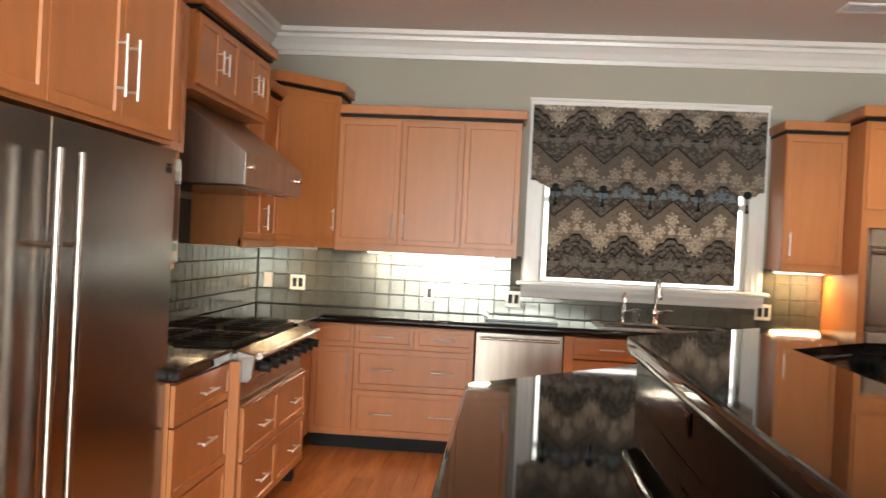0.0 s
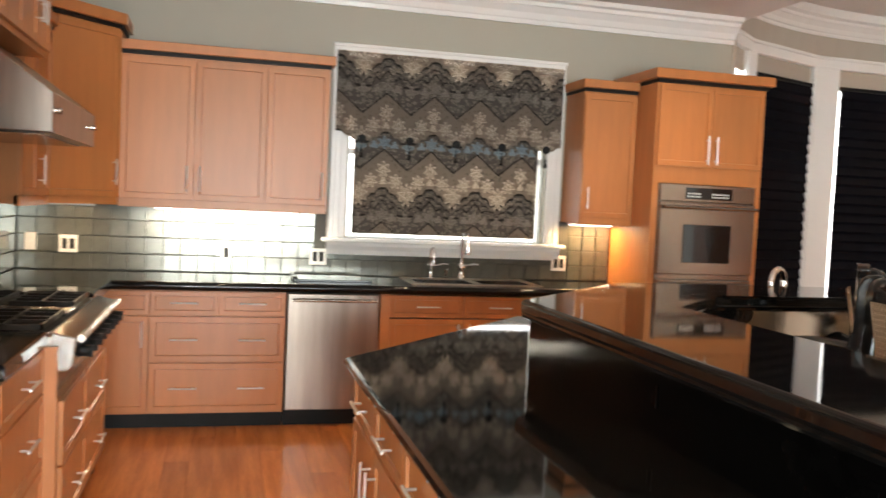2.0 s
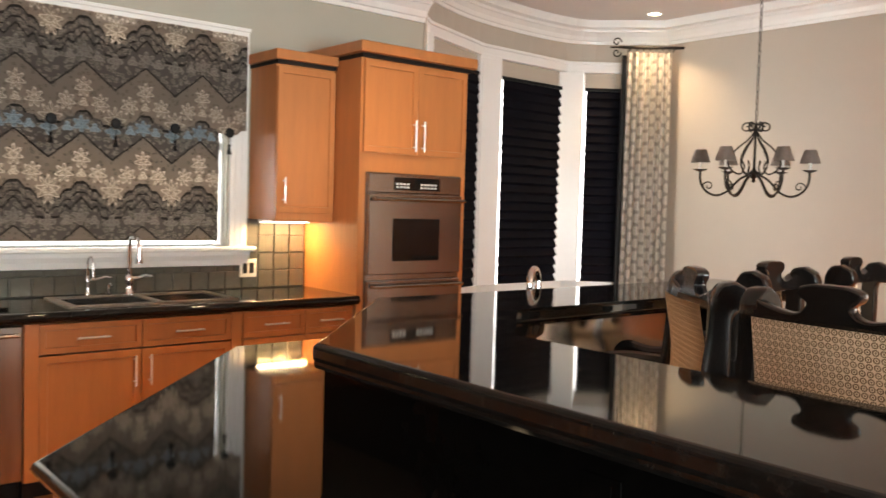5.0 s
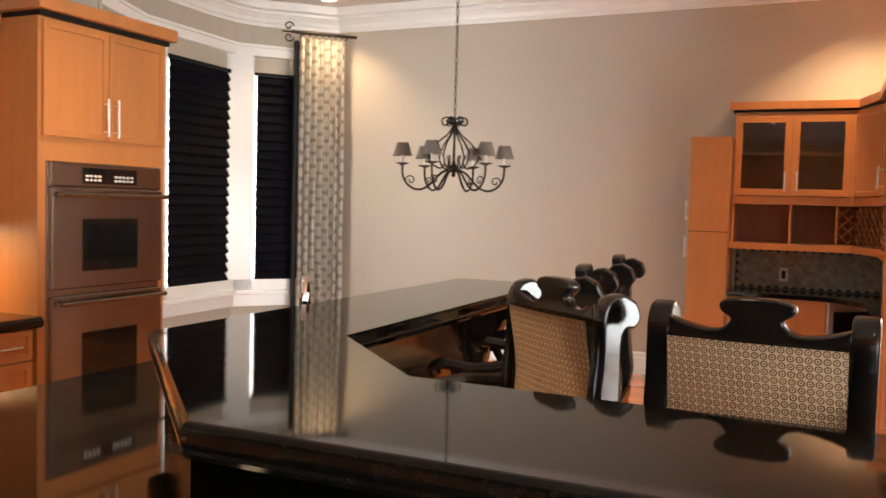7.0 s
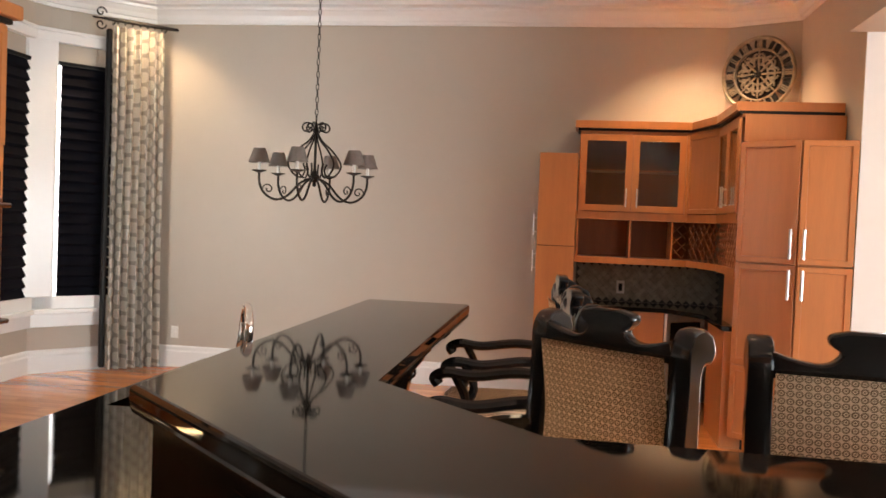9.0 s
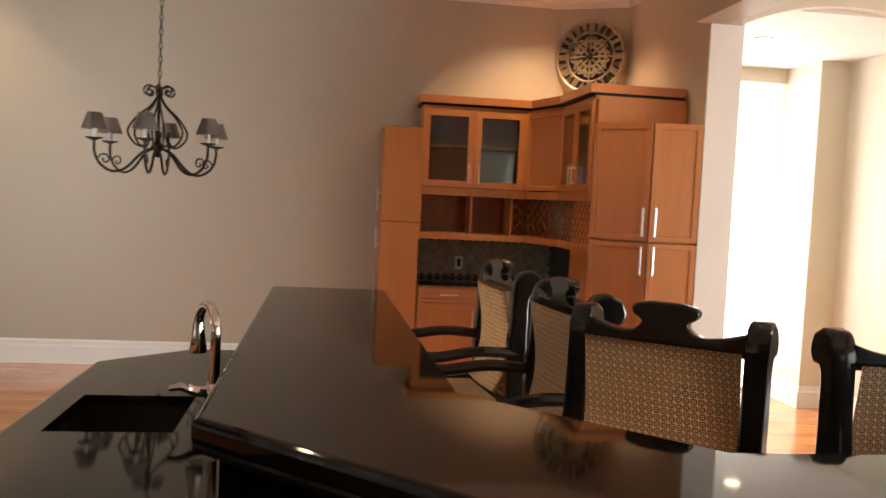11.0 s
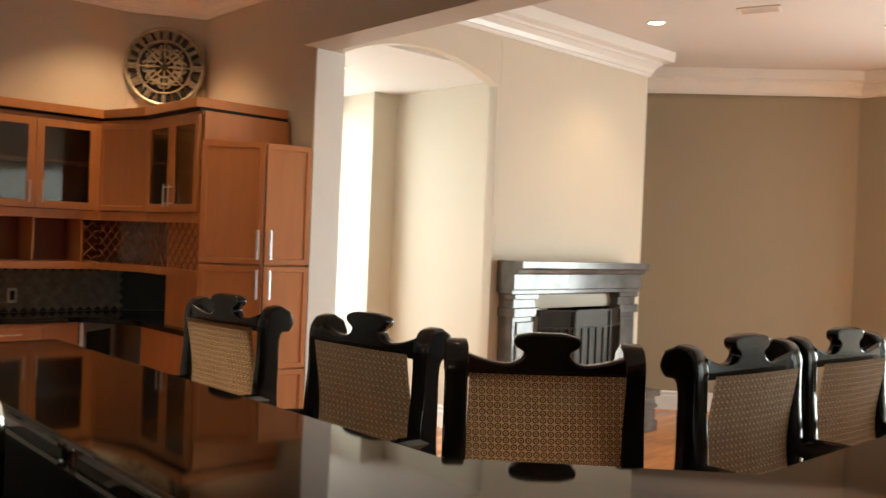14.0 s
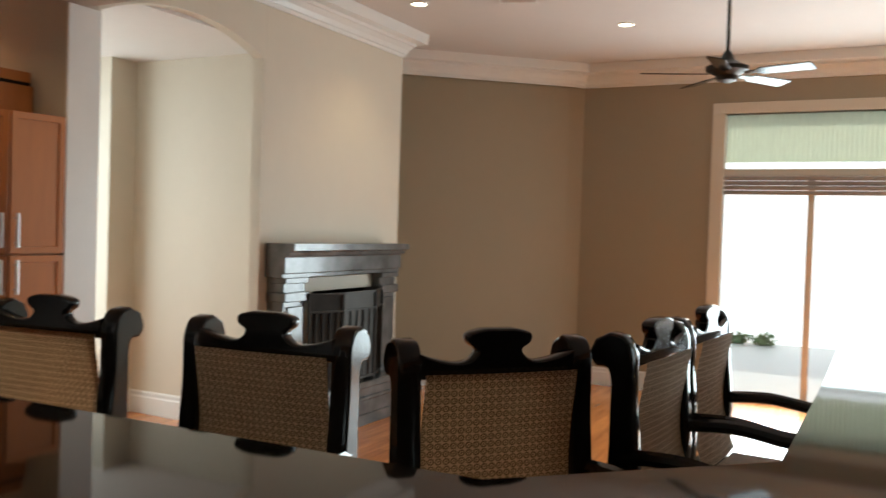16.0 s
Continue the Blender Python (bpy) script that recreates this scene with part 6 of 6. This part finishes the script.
def patio():
    root = tagged(new("door_patio"), "wide white framed glazed patio doors with a transom above", kind="structure")
    y = SX
    bm = boxes(((PW1 - 0.02, y - 0.12, SUNK), (PW1 + 0.12, y + 0.03, 2.939)), ((PW0 - 0.12, y - 0.12, 2.94), (PW1 + 0.12, y + 0.03, 3.06)), ((PW0, y - 0.12, 2.25), (PW1 - 0.02, y + 0.02, 2.325)), ((PW0 - 0.12, y - 0.12, SUNK), (PW0 + 0.02, y + 0.03, 2.939)), ((PW0, y - 0.12, SUNK), (PW1, y + 0.02, SUNK + 0.05)), bevel=0.004)
    part("door_frame", bm, PAINT_C, root)
    for x in (1.74, 0.76, -0.22):
        part("stile", boxes(((x - 0.035, y - 0.10, SUNK + 0.05), (x + 0.035, y - 0.04, 2.27)), bevel=0.003), PAINT_C, root)
    edges = [PW0 + 0.02, -0.255, -0.185, 0.725, 0.795, 1.705, 1.775, PW1 - 0.02]
    for a, b in zip(edges[::2], edges[1::2]):
        p = part("pane", boxes(((a, y - 0.075, SUNK + 0.05), (b, y - 0.07, 2.27))), GLASS, root)
        p.visible_shadow = False
    p = part("transom_pane", boxes(((PW0 + 0.02, y - 0.075, 2.325), (PW1 - 0.02, y - 0.07, 2.94))), GLASS, root)
    p.visible_shadow = False
    sh = thing("woven_shade", "raised woven reed shade stacked over the patio doors", "window shade", (0, y, 0))
    for i in range(4):
        bm = bmesh.new()
        box(bm, (PW0 + 0.03, 0.005 + 0.012 * (i % 2), 2.04 + i * 0.052), (PW1 - 0.03, 0.05 + 0.012 * (i % 2), 2.088 + i * 0.052), 0.012)
        part("fold", bm, SHADE, sh)
    ts = thing("transom_shade", "pale green woven shade half drawn over the transom", "window shade", (0, y, 0))
    bm = bmesh.new()
    n = 160
    cols = [[bm.verts.new((PW0 + 0.03 + (PW1 - PW0 - 0.06) * j / n, -0.045 - 0.006 * (j % 2), z)) for z in (2.40, 2.93)] for j in range(n + 1)]
    for a, c in zip(cols, cols[1:]):
        bm.faces.new((a[0], c[0], c[1], a[1]))
    part("cloth", bm, REED, ts)
    structure("patio_ground", boxes(((-4, SX - 6, SUNK - 0.1), (7, SX - 0.15, SUNK - 0.03))), PLASTIC, "pale sunlit paving")
    structure("backdrop_garden", boxes(((-8, SX - 6.1, -0.6), (10, SX - 6.0, 5))), OUTSIDE, "bright hazy garden light")
    for i, (x, s) in enumerate(((2.65, 0.14), (2.25, 0.15))):
        sb = thing("shrub", "small green shrub out on the bright patio", "shrub", (x + 0.55, SX - 5.7, SUNK - 0.03), 0, "patio shrubs")
        bm = bmesh.new()
        for q in range(160):
            v = Vector((random.gauss(0, 0.5), random.gauss(0, 0.5), abs(random.gauss(0.5, 0.35)))) * s
            e = Vector((random.gauss(0, 1), random.gauss(0, 1), random.gauss(0, 1))).normalized() * 0.05
            f = e.orthogonal().normalized() * 0.03
            bm.faces.new([bm.verts.new(v + e), bm.verts.new(v + f), bm.verts.new(v - e), bm.verts.new(v - f)])
        part("leaves", bm, GREEN, sb)


patio()

# ---- ceiling fittings ----


def downlight(x, y, z, energy, cone=110, tint=WARM, group="recessed downlights"):
    root = thing("downlight", "recessed round white downlight, lit warm", "downlight", (x, y, z), 0, group)
    rim = bmesh.new()
    tube(rim, [(0.075 * math.cos(a), 0.075 * math.sin(a), -0.004) for a in [2 * math.pi * q / 24 for q in range(24)]], 0.009, 6, True)
    part("trim_ring", rim, WHITE, root, smooth=True)
    part("bulb", turned(bmesh.new(), [(0.066, -0.006), (0.064, -0.002)], sides=20), BULB, root, "glowing lamp face")
    lamp("downlight_beam", "SPOT", energy, tint, look((x, y, z - 0.03), (x, y, z - 2)), cone=cone, soft=0.06)


for x, y, e in ((6.95, 0.55, 60), (6.75, -4.35, 125), (5.15, -4.15, 55)):
    downlight(x, y, CEIL_HIGH, e)
for x, y, e in ((4.80, -8.28, 45), (3.29, -9.63, 28), (1.2, -7.2, 28)):
    downlight(x, y, CEIL_HIGH, e)
downlight(6.57, -6.12, 3.02, 28)
# kitchen downlights: unseen, added to light the room
for x, y, e in ((-0.4, -1.55, 18), (1.2, -1.3, 28), (-0.45, -3.2, 9), (2.4, -1.4, 36), (2.2, -3.6, 8), (-0.3, -4.7, 8)):
    downlight(x, y, CEIL_LOW, e)


def vent(x, y, z, a):
    root = thing("ceiling_vent", "white louvred ceiling air vent", "vent", (x, y, z), a, "ceiling vents")
    part("frame", boxes(((-0.17, -0.10, -0.012), (0.17, -0.075, 0)), ((-0.17, 0.075, -0.012), (0.17, 0.10, 0)), ((-0.17, -0.075, -0.012), (-0.145, 0.075, 0)), ((0.145, -0.075, -0.012), (0.17, 0.075, 0)), bevel=0.002), WHITE, root)
    part("backing", boxes(((-0.145, -0.075, -0.003), (0.145, 0.075, -0.001))), RUBBER, root, "dark duct")
    for i in range(6):
        s = part("slat", boxes(((-0.145, -0.010, -0.001), (0.145, 0.010, 0.001))), WHITE, root)
        s.matrix_local = pose(0, -0.062 + i * 0.025, -0.007, 35, 0, 0)


vent(3.92, -8.45, CEIL_HIGH, 20)
vent(2.33, -1.0, CEIL_LOW, 0)

# lights under the wall cabinets
COOL = (1.0, 0.93, 0.80)
for x0, x1, e in ((-0.85, 0.10, 22), (2.10, 2.45, 5)):
    root = thing("strip_light", "slim lit strip light under the wall cabinet", "strip light", (0, 0, 0), 0, "strip lights")
    part("housing", boxes(((x0, -0.14, 1.360), (x1, -0.09, 1.374))), WHITE, root)
    part("tube_face", boxes(((x0 + 0.01, -0.135, 1.356), (x1 - 0.01, -0.095, 1.3598))), STRIP, root, "lit diffuser")
    lamp("strip_glow", "AREA", e, COOL if x0 < 0 else (1.0, 0.62, 0.25), look(((x0 + x1) / 2, -0.115, 1.352), ((x0 + x1) / 2, -0.10, 0)), size=x1 - x0, size_y=0.04)
root = thing("strip_light", "small lit strip light in the corner", "strip light", (0, 0, 0), 0, "strip lights")
part("housing", boxes(((-1.5, -0.30, 1.360), (-1.2, -0.25, 1.374))), WHITE, root)
lamp("strip_glow", "AREA", 3, WARM, look((-1.35, -0.275, 1.352), (-1.35, -0.27, 0)), size=0.3, size_y=0.04)
# bare spot under the microwave cabinet for the warm light on the worktop
lamp("hood_glow", "SPOT", 6, WARM, look((-1.30, -2.95, 1.262), (-1.28, -2.95, 0.9)), cone=120, soft=0.03)

# ---- tiles and floor boards ----


def tiles(name, count_u, u0, z0, rows, place, skip, s=0.113, gap=0.0035):
    """Square tiles as separate parts on one shared mesh."""
    bm = boxes(((-s / 2 + gap / 2, -0.009, -s / 2 + gap / 2), (s / 2 - gap / 2, 0, s / 2 - gap / 2)), bevel=0.003)
    me = mesh_of("tile", bm, TILE)
    root = tagged(new(name), "backsplash of small square metallic glazed tiles", kind="structure")
    for i in range(count_u):
        for j in range(rows):
            u, z = u0 + (i + 0.5) * s, z0 + (j + 0.5) * s
            if skip(u, z):
                continue
            t = new("tile", me)
            t.parent = root
            t.matrix_basis = place(u, z) @ pose(0, 0, 0, random.uniform(-0.5, 0.5), 0, random.uniform(-0.5, 0.5))
    return root


structure("backsplash_bed_north", boxes(((WX, -0.006, 0.90), (0.30, -0.0005, 1.38)), ((0.30, -0.006, 0.90), (2.06, -0.0005, 1.085)), ((2.06, -0.006, 0.90), (2.488, -0.0005, 1.38))), GROUT, "dark grout bed")
tiles("backsplash_north", 37, -1.70, 0.93, 4, lambda u, z: pose(u, -0.006, z), lambda u, z: (0.22 < u < 2.12 and z > 1.03) or u > 2.44)
bm = bmesh.new()
for i in range(16):
    box(bm, (0.28 + i * 0.113, -0.014, 1.045), (0.39 + i * 0.113, -0.006, 1.078), 0.002)
structure("backsplash_cut_row", bm, TILE, "cut tiles under the window sill")
structure("backsplash_bed_west", boxes(((WX + 0.0005, -3.2, 0.90), (WX + 0.006, -0.006, 1.64))), GROUT, "dark grout bed")
tiles("backsplash_west", 28, -3.19, 0.93, 4, lambda u, z: pose(WX + 0.006, u, z, 0, 0, 90), lambda u, z: u > -0.06)


def boards(name, x0, x1, y0, y1, z, near, w=0.128):
    """Long boards running north to south; those inside near are parts, the rest one sheet."""
    root = tagged(new(name), "polished orange heart pine floor boards", kind="structure")
    rest = bmesh.new()
    rng = random.Random(7)
    kinds = {}
    x = x0
    while x < x1 - 0.01:
        ww = min(w, x1 - x)
        y = y0 - rng.uniform(0, 1.6)
        while y < y1:
            ln = rng.choice((1.4, 1.8, 2.2))
            a, b = max(y, y0), min(y + ln, y1)
            if b - a > 0.02:
                cx_, cy2 = x + ww / 2, (a + b) / 2
                if near(cx_, cy2):
                    key = (round(ww, 3), round(b - a, 3))
                    if key not in kinds:
                        kinds[key] = mesh_of("board", boxes(((-ww / 2 + 0.0003, -(b - a) / 2 + 0.0003, -0.022), (ww / 2 - 0.0003, (b - a) / 2 - 0.0003, 0)), bevel=0.0006), PINE)
                    ob = new("board", kinds[key])
                    ob.parent = root
                    ob.matrix_basis = pose(cx_, cy2, z)
                else:
                    box(rest, (x + 0.0003, a + 0.0003, z - 0.022), (x + ww - 0.0003, b - 0.0003, z))
            y += ln
        x += w
    if len(rest.verts):
        ob = part("more_boards", rest, PINE, root)
        tagged(ob, kind="stuff")
    else:
        rest.free()


boards("floor_kitchen", -1.70, 1.28, -7.6, 0.0, 0.0, lambda x, y: x < 0.35 and y > -5.2)
boards("floor_nook", 1.28, 7.9, -5.32, 1.9, 0.0, lambda x, y: x > 5.2 and y > -3.2)
# family room
boards("floor_boards_family", 1.30, 7.9, -11.5, -5.345, SUNK, lambda x, y: x > 3.6 and -10.6 < y < -6.6)
boards("floor_boards_rear", -1.7, 1.30, -11.5, -7.62, SUNK, lambda x, y: False)
